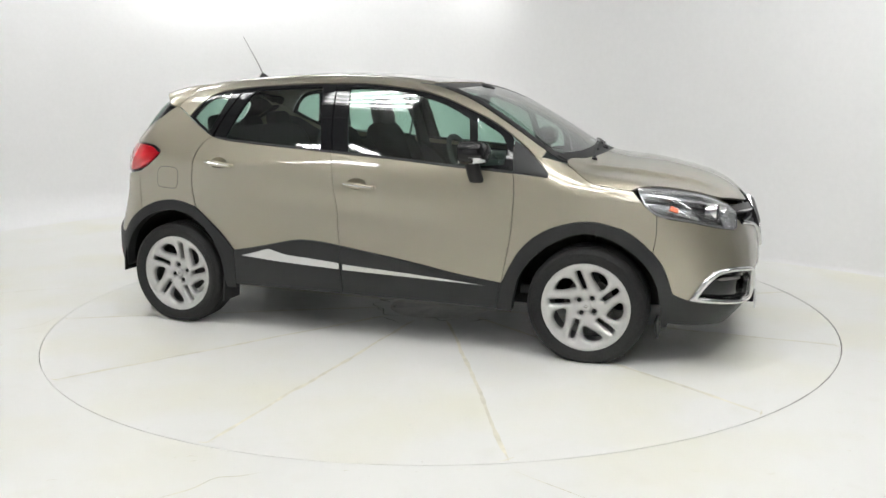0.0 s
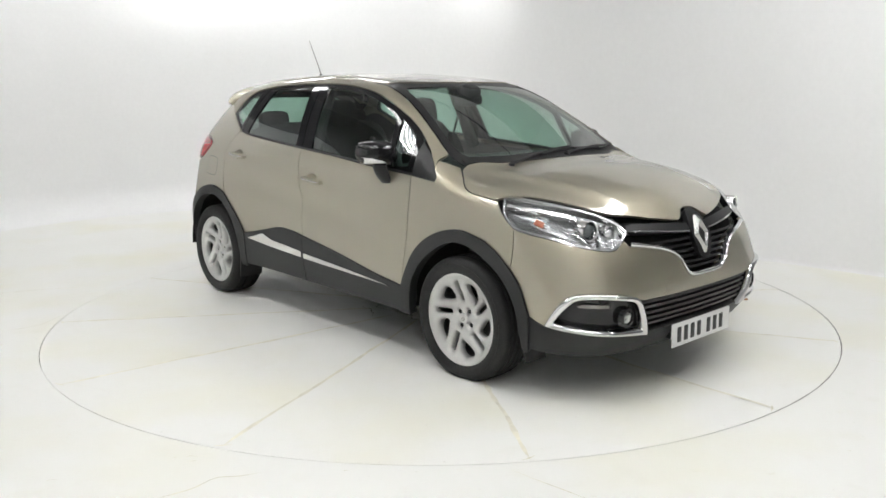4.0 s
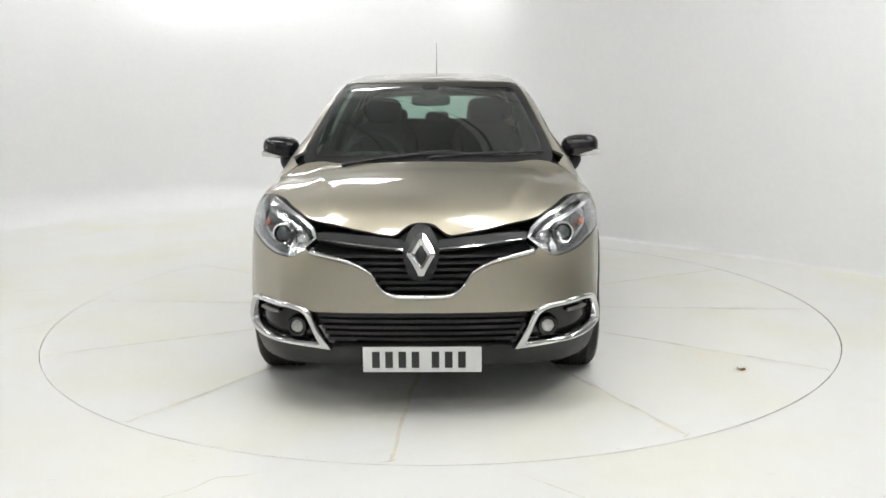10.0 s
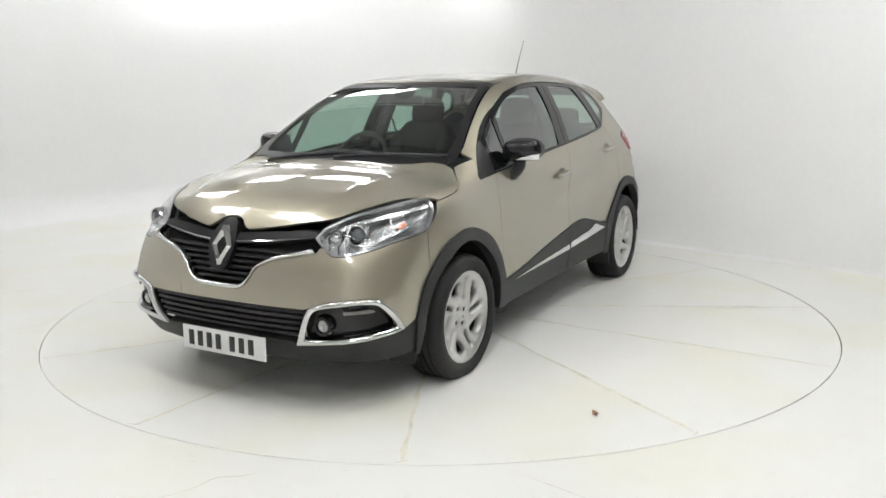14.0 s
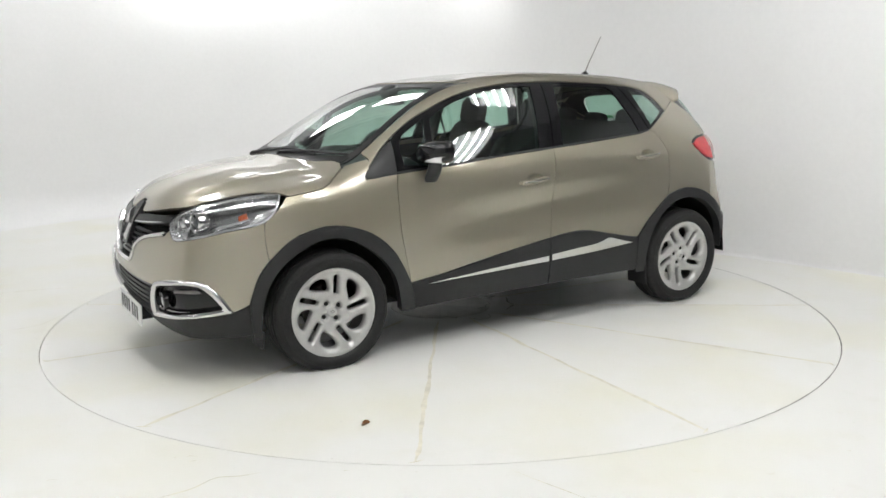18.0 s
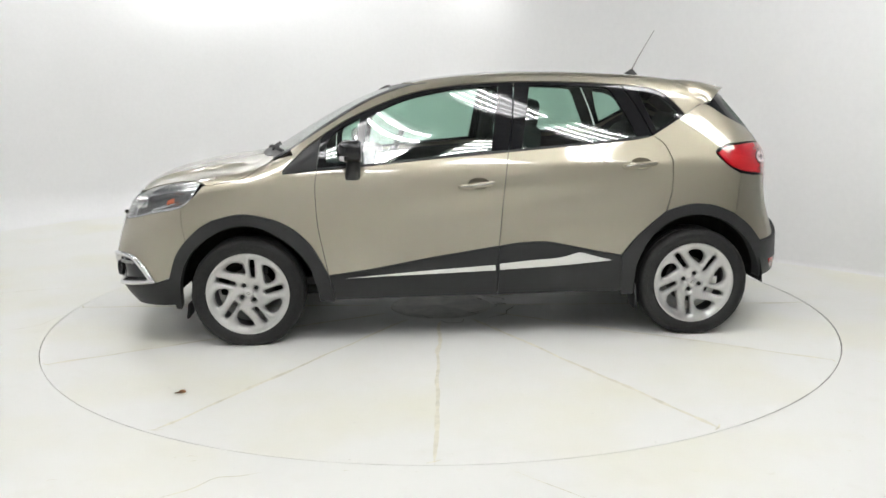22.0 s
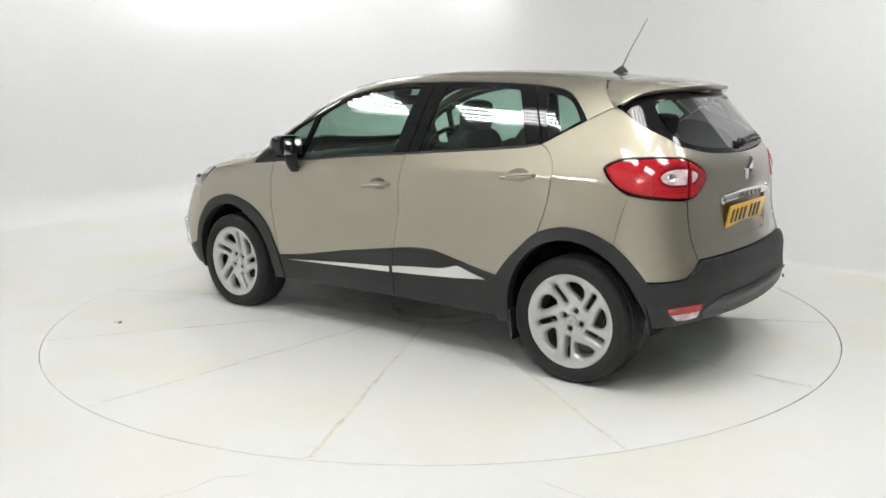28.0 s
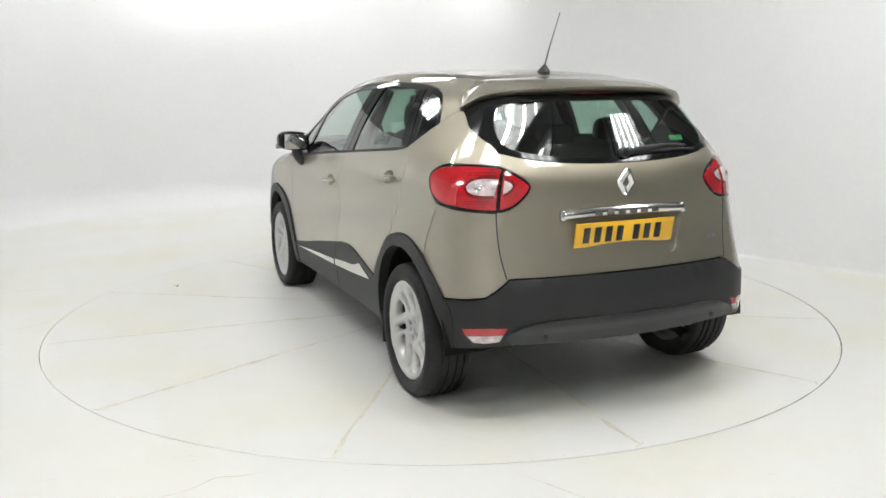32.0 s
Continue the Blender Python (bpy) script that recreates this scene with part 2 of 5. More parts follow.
def pad(size, place, turn=(0, 0, 0), power=.55, bm=None):
    """A soft cushion: a rounded super-ellipsoid."""
    bm = bm or bmesh.new()
    made = bmesh.ops.create_uvsphere(bm, u_segments=24, v_segments=16, radius=1)["verts"]
    m = pose(*place, *turn)
    for v in made:
        q = [math.copysign(abs(c) ** power, c) * s / 2 for c, s in zip(v.co, size)]
        v.co = m @ Vector(q)
    return bm


# ---- the room ----
# the ceiling grid runs along the straight wall: steps along it and away from it
def on_grid(along, off):
    return along * .712 + off * .702, -along * .702 + off * .712, -44.6


def wall_line():
    """The room's outline on the floor: a straight wall, a curved back and plain walls behind the camera."""
    line = [(3.75, 0.41), (3.44, 0.72), (1.76, 2.38), (0.6, 3.52), (-0.35, 4.42)]
    line += [(-1.05, 4.98), (-1.75, 5.28), (-2.51, 5.26), (-3.22, 4.98), (-3.91, 4.57), (-4.4, 4.14), (-4.79, 3.63), (-5.2, 2.9), (-5.5, 2.0), (-5.6, 1.0), (-5.6, -3.0), (-5.6, -8.0)]
    return smooth_loop(line, 0.25, closed=False)


def build_room():
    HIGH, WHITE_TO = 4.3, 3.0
    line = wall_line()
    n = len(line)
    t = np.gradient(line, axis=0)
    t /= np.linalg.norm(t, axis=1)[:, None]
    inward = np.stack([-t[:, 1], t[:, 0]], 1)
    # the foot of the wall is a wide cove at the curved back and a tight one along the straight wall
    cove = np.interp(line[:, 0], (-2.6, -0.6), (0.32, 0.03))
    rows = []
    for a in np.linspace(0, 90, 9):
        c, s = 1 - math.sin(radians(a)), 1 - math.cos(radians(a))
        rows.append(np.column_stack([line + inward * (cove * c)[:, None], cove * s]))
    for z in (1.0, 2.0, WHITE_TO):
        rows.append(np.column_stack([line, np.full(n, z)]))
    for z in (WHITE_TO, 0.0):
        rows.append(np.column_stack([line - inward * 0.2, np.full(n, z)]))
    verts = np.concatenate(rows)
    faces = [(r * n + i, r * n + i + 1, (r + 1) * n + i + 1, (r + 1) * n + i) for r in range(len(rows) - 1) for i in range(n - 1)]
    ob = mesh_object("wall_north", verts, faces, WALL_WHITE, label="smooth white painted studio wall curving behind the turntable", smooth=True)
    ob.data.polygons.foreach_set("use_smooth", [True] * len(ob.data.polygons))
    tagged(ob, category="wall", kind="structure")
    # unseen grey band added above the white wall, to darken the car's reflections
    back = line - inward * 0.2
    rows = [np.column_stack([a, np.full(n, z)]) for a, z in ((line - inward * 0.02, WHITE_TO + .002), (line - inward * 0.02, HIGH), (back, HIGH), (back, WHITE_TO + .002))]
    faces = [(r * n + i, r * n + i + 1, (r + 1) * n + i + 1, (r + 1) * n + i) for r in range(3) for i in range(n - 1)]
    tagged(mesh_object("wall_upper", np.concatenate(rows), faces, UNSEEN_GREY, label="added unseen grey wall top that darkens reflections", smooth=False), category="wall", kind="structure")
    tagged(part("wall_south", block((12.7, 0.2, HIGH), (0.65, -8.1, HIGH / 2)), SOUTH_GREY, label="added unseen grey wall that darkens the door reflections behind the camera"), category="wall", kind="structure")
    # two dark walls added out of view, so the doors reflect less light
    tagged(part("wall_east", block((0.2, 5.3, HIGH), (7.0, -5.4, HIGH / 2)), UNSEEN_GREY, label="added unseen grey wall that darkens the door reflections"), category="wall", kind="structure")
    tagged(part("wall_side", block((4.45, 0.2, HIGH), (5.40, -1.09, HIGH / 2), (0, 0, -44.6)), UNSEEN_GREY, label="added unseen grey wall beyond the white one, darkening the door reflections"), category="wall", kind="structure")
    tagged(part("ceiling", block((14, 15, 0.15), (0.5, -1.2, HIGH + 0.08)), CEILING_GREY, label="grey ceiling over the light fittings"), category="ceiling", kind="structure")
    x, y, turn = on_grid(-1.0, 1.86)
    tagged(part("ceiling_panel", block((11.0, 2.1, .02), (x, y, HIGH - .014), (0, 0, turn)), WALL_WHITE, label="pale ceiling boards along the straight wall"), category="ceiling", kind="structure")
    # ribs under the ceiling, along the straight wall
    for k in range(-7, 9):
        x, y, turn = on_grid(0, k * 1.2 - .3)
        tagged(part("ceiling_beam", block((17.0, .03, .05), (x, y, HIGH - .02), (0, 0, turn)), BEAM_GREY, label="thin grey ceiling rib"), category="beam", kind="structure")
    # floor with a round opening for the turntable
    outer = smooth_loop([(7.2, -8.2, 1), (7.2, 6.0, 1), (-5.9, 6.0, 1), (-5.9, -8.2, 1)], 0.5)
    ring = np.array([(math.cos(a), math.sin(a)) for a in np.linspace(0, math.tau, 181)[:-1]]) * 2.481
    v, f, loops = sheet(outer, [ring], 0.45)
    verts = [(x, y, 0.0) for x, y in v] + [(*v[i], -0.03) for i in loops[1]]
    base = len(v)
    k = len(loops[1])
    faces = [tuple(a) for a in f] + [(loops[1][i], loops[1][(i + 1) % k], base + (i + 1) % k, base + i) for i in range(k)]
    tagged(mesh_object("floor", verts, faces, FLOOR, label="glossy white painted studio floor with scuffs", smooth=False), category="floor", kind="structure")


def scuff(name, spots, width, mat, label):
    """A thin uneven crack or mark on the floor along spots."""
    pts = smooth_loop(spots, 0.03, closed=False)
    d = np.gradient(pts, axis=0)
    d /= np.maximum(np.linalg.norm(d, axis=1), 1e-9)[:, None]
    nrm = np.stack([-d[:, 1], d[:, 0]], 1)
    w = np.array([width * (0.4 + 0.9 * abs(noise.noise((x * 9, y * 9, 0.3)))) * min(1, (i + 0.3) / 3, (len(pts) - i - 0.7) / 3) for i, (x, y) in enumerate(pts)])
    v = np.concatenate([np.column_stack([pts + nrm * w[:, None], np.full(len(pts), 0.0025)]), np.column_stack([pts - nrm * w[:, None], np.full(len(pts), 0.0025)])])
    n = len(pts)
    return tagged(mesh_object(name, v, [(i, i + n, i + n + 1, i + 1) for i in range(n - 1)], mat, label=label, smooth=False), category="floor mark", kind="structure")


def build_floor_marks():
    for spots, w in (([(0.27, -2.53), (0.34, -2.60), (0.48, -2.73), (0.62, -2.87)], 0.0025), ([(-0.70, -2.53), (-0.78, -2.56), (-0.86, -2.57), (-0.93, -2.66), (-1.05, -2.74)], 0.004),
                     ([(2.28, -1.25), (2.6, -1.42), (3.0, -1.55)], 0.004), ([(-3.3, 0.42), (-3.0, 0.55), (-2.72, 0.62)], 0.004), ([(-2.72, -0.55), (-2.55, -0.42), (-2.5, -0.2)], 0.003)):
        scuff("floor_crack", spots, w, STAIN, "thin dirty crack in the white floor")
    # the gap round the turntable is open and dark on one side
    arc = [(2.481 * math.cos(radians(a)), 2.481 * math.sin(radians(a))) for a in range(-58, 56, 2)]
    scuff("floor_gap", arc, 0.0034, GAP, "open dark gap beside the turntable")
    rng = random.Random(4)
    for i in range(64):
        a, r = rng.uniform(-2.9, 0.9), 2.52 + abs(rng.gauss(0, 0.32))
        x, y, s = r * math.cos(a), r * math.sin(a), rng.uniform(0.005, 0.02)
        scuff("floor_speck", [(x, y), (x + s, y + s * rng.uniform(-0.5, 0.5)), (x + 2 * s, y + s * rng.uniform(-0.5, 0.5))], s * 0.4, STAIN, "small grey scuff on the white floor")


SPIN = ((0.0, -20.14), (0.5, -24.11), (1.0, -27.05), (1.5, -30.62), (2.0, -34.29), (2.5, -38.18), (3.0, -41.48), (3.5, -44.62), (4.5, -51.77), (5.5, -58.93), (6.0, -62.55), (6.5, -66.58), (7.0, -70.04), (7.5, -73.08), (8.0, -76.94), (8.5, -80.73), (9.0, -84.06), (9.5, -87.34), (10.0, -91.19))
SPIN += ((10.5, -95.08), (11.0, -98.58), (11.5, -101.81), (12.0, -105.61), (12.5, -109.48), (13.0, -112.96), (13.5, -116.17), (14.0, -120.00), (14.5, -123.84), (15.5, -131.10), (16.5, -138.37), (17.0, -141.84), (17.5, -145.01), (18.0, -148.68), (18.5, -152.40), (19.0, -155.65), (19.5, -159.21), (20.0, -163.08), (20.5, -166.65))
SPIN += ((21.0, -170.14), (21.5, -173.49), (22.0, -176.99), (22.5, -180.71), (23.0, -184.30), (23.5, -187.46), (24.0, -191.04), (24.5, -194.80), (25.0, -198.58), (25.5, -201.62), (26.5, -208.43), (27.5, -215.24), (28.0, -218.68), (28.5, -222.61), (29.0, -226.39), (29.5, -229.29), (30.0, -232.75), (30.5, -236.49), (31.0, -240.22), (31.5, -243.05), (32.0, -246.76))
CAR_AT = (-0.155, -0.042)


def build_turntable():
    """A round platform of twelve wedge panels, with worn joints."""
    root = tagged(new("turntable"), "round white turntable of twelve worn wedge panels set in the floor", "turntable")
    bm = lathe([(2.481, -0.004), (2.481, -0.06), (0.0001, -0.06)], 180, axis="z")
    part("base_ring", bm, RING_DARK, root, "dark round base plate under the panels")
    bm = lathe([(0.0001, -0.012), (2.472, -0.012)], 180, axis="z")
    part("joint_bed", bm, GROOVE, root, "dirty bed showing in the joints")
    gap = 0.0005
    arc = [radians(-15 + 30 * i / 16) for i in range(17)]
    out = [(2.4775 * math.cos(a), 2.4775 * math.sin(a)) for a in arc]
    inn = [(0.34 * math.cos(a), 0.34 * math.sin(a)) for a in arc]
    loop = np.array(out + inn[::-1])
    loop = shrink(loop, gap)
    v, f, rings = sheet(loop, (), 0.25)
    n = len(v)
    k = len(rings[0])
    verts = [(x, y, 0.0) for x, y in v] + [(*v[i], -0.012) for i in rings[0]]
    faces = [tuple(a) for a in f] + [(rings[0][i], rings[0][(i + 1) % k], n + (i + 1) % k, n + i) for i in range(k)]
    first = None
    for i in range(12):
        if first is None:
            first = ob = mesh_object("panel", verts, faces, DISC, root, smooth=False)
        else:
            ob = new("panel", first.data)
            ob.parent = root
        ob.matrix_basis = pose(0, 0, 0, 0, 0, 41.3 + 30 * i)
    part("hub_plate", lathe([(0.0001, 0.0), (0.336, 0.0), (0.336, -0.012)], 64, axis="z"), PLATE_GREY, root, "worn pale round centre plate")
    rng = random.Random(7)
    # broken paint round the centre plate
    for i in range(12):
        a, r = rng.uniform(0, math.tau), rng.uniform(.30, .52)
        spots = [((r + rng.uniform(-.05, .05)) * math.cos(a + d), (r + rng.uniform(-.05, .05)) * math.sin(a + d)) for d in np.linspace(0, rng.uniform(.3, .8), 6)]
        ob = scuff("broken_edge", spots, rng.uniform(.004, .011), CRACK, "dark broken edge of peeling floor paint")
        ob.pop("category"), ob.pop("kind")
        ob.parent = root
    # worn filler along the joints
    for i in range(12):
        a = radians(56.3 + 30 * i)
        spots = [(r * math.cos(a) + rng.uniform(-1, 1) * 0.008 * math.sin(a), r * math.sin(a) - rng.uniform(-1, 1) * 0.008 * math.cos(a)) for r in np.linspace(0.4, 2.46, 14)]
        ob = scuff("joint_filler", spots, 0.016, FILLER, "chipped yellowed filler along the joint")
        ob.pop("category"), ob.pop("kind")
        ob.parent = root
        q = 2.43
        ob = scuff("joint_chip", [(q * math.cos(a + 0.012), q * math.sin(a + 0.012)), (2.45 * math.cos(a), 2.45 * math.sin(a)), (2.465 * math.cos(a - 0.014), 2.465 * math.sin(a - 0.014))], 0.016, STAIN, "chip at the joint's end")
        ob.pop("category"), ob.pop("kind")
        ob.parent = root
    return root


def build_leaf():
    bm = bmesh.new()
    n = 14
    edge = []
    for k in range(n):
        a = k * math.tau / n
        r = 0.022 * (1 + 0.35 * math.cos(2 * a) + 0.15 * math.sin(3 * a))
        edge.append(bm.verts.new((r * math.cos(a), 0.7 * r * math.sin(a), 0.008 + 0.006 * math.sin(2 * a))))
    mid = bm.verts.new((0, 0, 0.002))
    for k in range(n):
        bm.faces.new((mid, edge[k], edge[(k + 1) % n]))
    bmesh.ops.solidify(bm, geom=bm.faces[:], thickness=0.0012)
    return tagged(part("dry_leaf", bm, LEAF), "small dry brown leaf lying on the turntable", "leaf")


def build_spots():
    """Small round spotlights that wash the walls from the ceiling."""
    for eye, aim, watts in WALL_SPOTS:
        m = look(eye, aim)
        root = tagged(new("wall_spotlight"), "small white ceiling spotlight aimed down a wall", "spotlight", "wall spotlights")
        root.matrix_basis = m
        bm = lathe([(.0001, .20), (.05, .20), (.055, .18), (.06, .02), (.052, .02), (.045, .06), (.0001, .07)], 28, axis="z")
        part("housing", bm, WALL_WHITE, root, "white round housing")
        up = m.inverted() @ Vector((eye[0], eye[1], 4.3))
        part("stem", tube([(0, 0, .19), up], .010, 8), CHROME, root)
        lamp = bpy.data.lights.new("wall_spot", "SPOT")
        lamp.energy, lamp.spot_size, lamp.spot_blend, lamp.shadow_soft_size, lamp.color = watts, radians(58), 1.0, 0.05, (1.0, 0.99, 0.97)
        ob = new("wall_spot", lamp)
        ob.parent = root


def build_lights():
    """Fluorescent fittings of four bare tubes each, and flat light panels, hung below the ceiling."""
    z = 3.75
    fitting = tagged(new("light_fitting"), "ceiling light fitting with four bare fluorescent tubes", "ceiling light", "four-tube ceiling lights")
    part("tray", block((1.27, 0.60, 0.05), (0, 0, 0.06), bevel=0.006), WALL_WHITE, fitting, "white metal tray")
    for s in (-0.21, -0.07, 0.07, 0.21):
        part("fluorescent_tube", tube([(-0.60, s, 0), (0.60, s, 0)], 0.017, 10), TUBE, fitting, "glowing white tube")
    for s in (-0.615, 0.615):
        part("end_cap", block((0.03, 0.56, 0.06), (s, 0, 0.01)), WALL_WHITE, fitting)
    for x in (-0.5, 0.5):
        part("hanger", tube([(x, 0, 0.08), (x, 0, 4.3 - z)], 0.008, 6), CHROME, fitting)
    for s in (-.306, .306):
        part("side_shield", block((1.27, .012, .13), (0, s, .02)), WALL_WHITE, fitting, "white side shield")
    first = True
    for x, y, turn in FITTINGS:
        m = pose(x, y, z, 0, 0, turn)
        if first:
            fitting.matrix_basis = m
            first = False
        else:
            copy_thing(fitting, m)
    panel_light = tagged(new("flat_ceiling_light"), "flat glowing white ceiling light in a frame", "ceiling light", "flat light panels")
    part("frame", block((1.24, 0.64, 0.04), (0, 0, 0.03), bevel=0.005), WALL_WHITE, panel_light, "white metal frame")
    part("diffuser", block((1.2, 0.6, 0.02), (0, 0, 0.005)), PANEL, panel_light, "glowing white diffuser")
    for x in (-0.5, 0.5):
        part("hanger", tube([(x, 0, 0.05), (x, 0, 4.3 - z)], 0.008, 6), CHROME, panel_light)
    first = True
    for x, y, turn in LIGHT_PANELS:
        m = pose(x, y, z, 0, 0, turn)
        if first:
            panel_light.matrix_basis = m
            first = False
        else:
            copy_thing(panel_light, m)


WALL_SPOTS = (((-3.95, 3.75, 3.7), (-4.32, 4.12, 1.5), 10.0), ((-2.80, 4.62, 3.7), (-3.10, 5.02, 1.5), 12.0), ((.10, 3.25, 3.7), (.42, 3.62, 1.6), 55.0))
FITTINGS = [on_grid(*q) for q in ((-2.6, -2.3), (-0.45, -2.3), (1.6, -2.4), (3.7, -2.4), (2.0, 1.25), (3.9, 1.0), (-4.4, -.6), (-0.6, -5.2), (3.7, -4.5), (2.0, -.85), (3.6, -.75))]
LIGHT_PANELS = [on_grid(*q) for q in ((-5.1, 1.5), (-3.3, 1.7))]
build_room()
build_floor_marks()
build_spots()
turntable = build_turntable()
leaf = build_leaf()
build_lights()


# ---- the car's outer skin ----
def natural(xs, ys):
    """Natural cubic spline through knots; ys may have several columns."""
    xs, ys = np.asarray(xs, float), np.asarray(ys, float)
    n, h = len(xs), np.diff(xs)
    a = np.eye(n)
    r = np.zeros_like(ys)
    for i in range(1, n - 1):
        a[i, i - 1:i + 2] = h[i - 1], 2 * (h[i - 1] + h[i]), h[i]
        r[i] = 6 * ((ys[i + 1] - ys[i]) / h[i] - (ys[i] - ys[i - 1]) / h[i - 1])
    m = np.linalg.solve(a, r)

    def f(x):
        x = np.clip(np.asarray(x, float), xs[0], xs[-1])
        i = np.clip(np.searchsorted(xs, x) - 1, 0, n - 2)
        d, u, v = h[i], x - xs[i], xs[i + 1] - x
        if ys.ndim > 1:
            d, u, v = d[:, None], u[:, None], v[:, None]
        return (m[i] * v ** 3 + m[i + 1] * u ** 3) / (6 * d) + (ys[i] / d - m[i] * d / 6) * v + (ys[i + 1] / d - m[i + 1] * d / 6) * u
    return f

# centre line from nose to tail, seen from the side
TOP = natural([-2.0, -1.75, -1.55, -1.35, -1.1, -0.8, -0.45, -0.15, 0.1, 0.3, 0.5, 0.75, 1.0, 1.2, 1.32, 1.5, 1.7, 1.9, 2.05, 2.2],
              [1.37, 1.405, 1.450, 1.490, 1.524, 1.541, 1.549, 1.542, 1.522, 1.495, 1.449, 1.349, 1.209, 1.087, 1.038, 1.014, 0.977, 0.918, 0.850, 0.77])
# half widths: rows along the car, columns upwards
SIDE_Z = (0.15, 0.30, 0.45, 0.60, 0.75, 0.90, 1.00, 1.10, 1.30, 1.47, 1.6)
SIDE = natural((-2.0, -1.6, -1.3, -0.8, -0.1, 0.6, 1.05, 1.5, 1.95),
    [(.66, .72, .74, .74, .72, .685, .65, .597, .466, .358, .29),
     (.79, .825, .845, .848, .834, .803, .772, .727, .584, .466, .38),
     (.81, .85, .868, .872, .859, .827, .793, .751, .639, .526, .44),
     (.80, .835, .848, .848, .846, .831, .808, .768, .672, .563, .475),
     (.80, .832, .845, .842, .842, .838, .819, .778, .69, .585, .49),
     (.80, .838, .852, .850, .847, .838, .815, .764, .66, .55, .45),
     (.81, .848, .864, .864, .860, .842, .812, .756, .61, .49, .39),
     (.80, .842, .858, .862, .862, .842, .796, .71, .55, .43, .33),
     (.74, .790, .800, .800, .79, .745, .68, .60, .46, .34, .24)])
FRONT = natural((0.1, 0.2, 0.33, 0.45, 0.55, 0.65, 0.75, 0.85, 1.0), (1.93, 2.045, 2.142, 2.165, 2.162, 2.148, 2.115, 2.06, 1.96))
REAR = natural((0.1, 0.3, 0.45, 0.58, 0.68, 0.8, 0.95, 1.05, 1.15, 1.3, 1.45, 1.6), (-1.84, -1.915, -1.936, -1.92, -1.888, -1.861, -1.854, -1.843, -1.792, -1.688, -1.580, -1.48))
ZW = natural(SIDE_Z, np.eye(len(SIDE_Z)))

def half_width(x, z):
    w = (SIDE(x) * ZW(z)).sum(1)
    # a hollow that climbs along the doors, under a soft shoulder line
    low = np.interp(x, (-1.1, .7), (.86, .66))
    run = np.exp(-((x + .25) / .72) ** 4)
    w = w - .020 * run * np.exp(-((z - low) / .085) ** 2)
    return w + .012 * np.exp(-((x + .95) / .62) ** 4) * np.exp(-np.sqrt((z - 1.015) ** 2 + .008 ** 2) / .05)

def soft_max(a, b, r):
    u, v = np.maximum(a + r, 0), np.maximum(b + r, 0)
    return np.minimum(np.maximum(a, b), -r) + np.hypot(u, v)

def field(p):
    """Signed distance, roughly, to the car's outer skin; p has rows x, y, z."""
    x, y, z = p[:, 0], np.abs(p[:, 1]), p[:, 2]
    xs = x + np.where(x > 0.3, 0.16, -0.05) * np.clip(np.abs(x - 0.3) / 0.5, 0, 1) * y * y
    slope = (TOP(xs + 0.01) - TOP(xs - 0.01)) / 0.02
    crown = np.interp(x, (-1.6, -0.3, 0.4, 1.2, 1.6), (0.10, 0.075, 0.06, 0.078, 0.10))
    # the bonnet's raised middle, with a soft crease along both edges
    crease = np.interp(x, (1.25, 1.5, 2.0), (.60, .56, .40))
    ridge = (.013 / (1 + np.exp(np.clip((y - crease) / .017, -30, 30))) + .004 * np.exp(-((y - crease + .035) / .03) ** 2)) * np.clip((x - 1.22) / .12, 0, 1) * np.clip((2.03 - x) / .16, 0, 1)
    top = (z - TOP(xs) - ridge + crown * y * y) / np.sqrt(1 + slope * slope)
    side = (y - half_width(x, z)) * 0.97
    front = (x - FRONT(z) + (0.10 + 0.55 * np.clip(z - 0.5, 0, 0.35)) * y * y + 0.22 * y ** 4) * 0.95
    rear = (REAR(z) - x + 0.13 * y * y + 0.10 * y ** 4) * 0.95
    f = soft_max(side, front, 0.17)
    f = soft_max(f, rear, 0.16)
    return soft_max(f, top, np.interp(x, (-1.7, -1.2, 0.5, 1.2, 1.6), (0.05, 0.10, 0.085, 0.08, 0.065)))

def meet(o, d, reach=3.0, steps=150):
    """First crossing of rays with the skin."""
    o, d = np.atleast_2d(o).astype(float), np.atleast_2d(d).astype(float)
    o, d = np.broadcast_arrays(o, d)
    d = d / np.linalg.norm(d, axis=1)[:, None]
    near = np.full(len(o), 0.0); far = np.full(len(o), np.nan)
    for k in range(1, steps + 1):
        s = reach * k / steps
        inside = field(o + d * s) < 0
        hit = np.isnan(far) & inside
        far[hit] = s
        near = np.where(np.isnan(far), s, near)
    ok = ~np.isnan(far)
    lo, hi = near.copy(), np.where(ok, far, near)
    for _ in range(24):
        mid = (lo + hi) / 2
        ins = field(o + d * mid[:, None]) < 0
        hi, lo = np.where(ins, mid, hi), np.where(ins, lo, mid)
    return o + d * hi[:, None], ok

FLAT = {"L": (Vector((0, -1, 0)), (0, 2)), "F": (Vector((-1, 0, 0)), (1, 2)), "B": (Vector((1, 0, 0)), (1, 2)), "T": (Vector((0, 0, -1)), (0, 1))}
H2 = math.sqrt(0.5)


def settle(p, lift=0.0, rounds=12):
    """Move points onto the skin (or a surface beside it) along its slope."""
    for _ in range(rounds):
        g = slope(p)
        p = p - g * np.clip(field(p) - lift, -0.05, 0.05)[:, None]
    return p


def slope(p):
    e = 0.004
    g = np.stack([field(p + np.eye(3)[k] * e) - field(p - np.eye(3)[k] * e) for k in range(3)], 1)
    return g / np.maximum(np.linalg.norm(g, axis=1), 1e-9)[:, None]


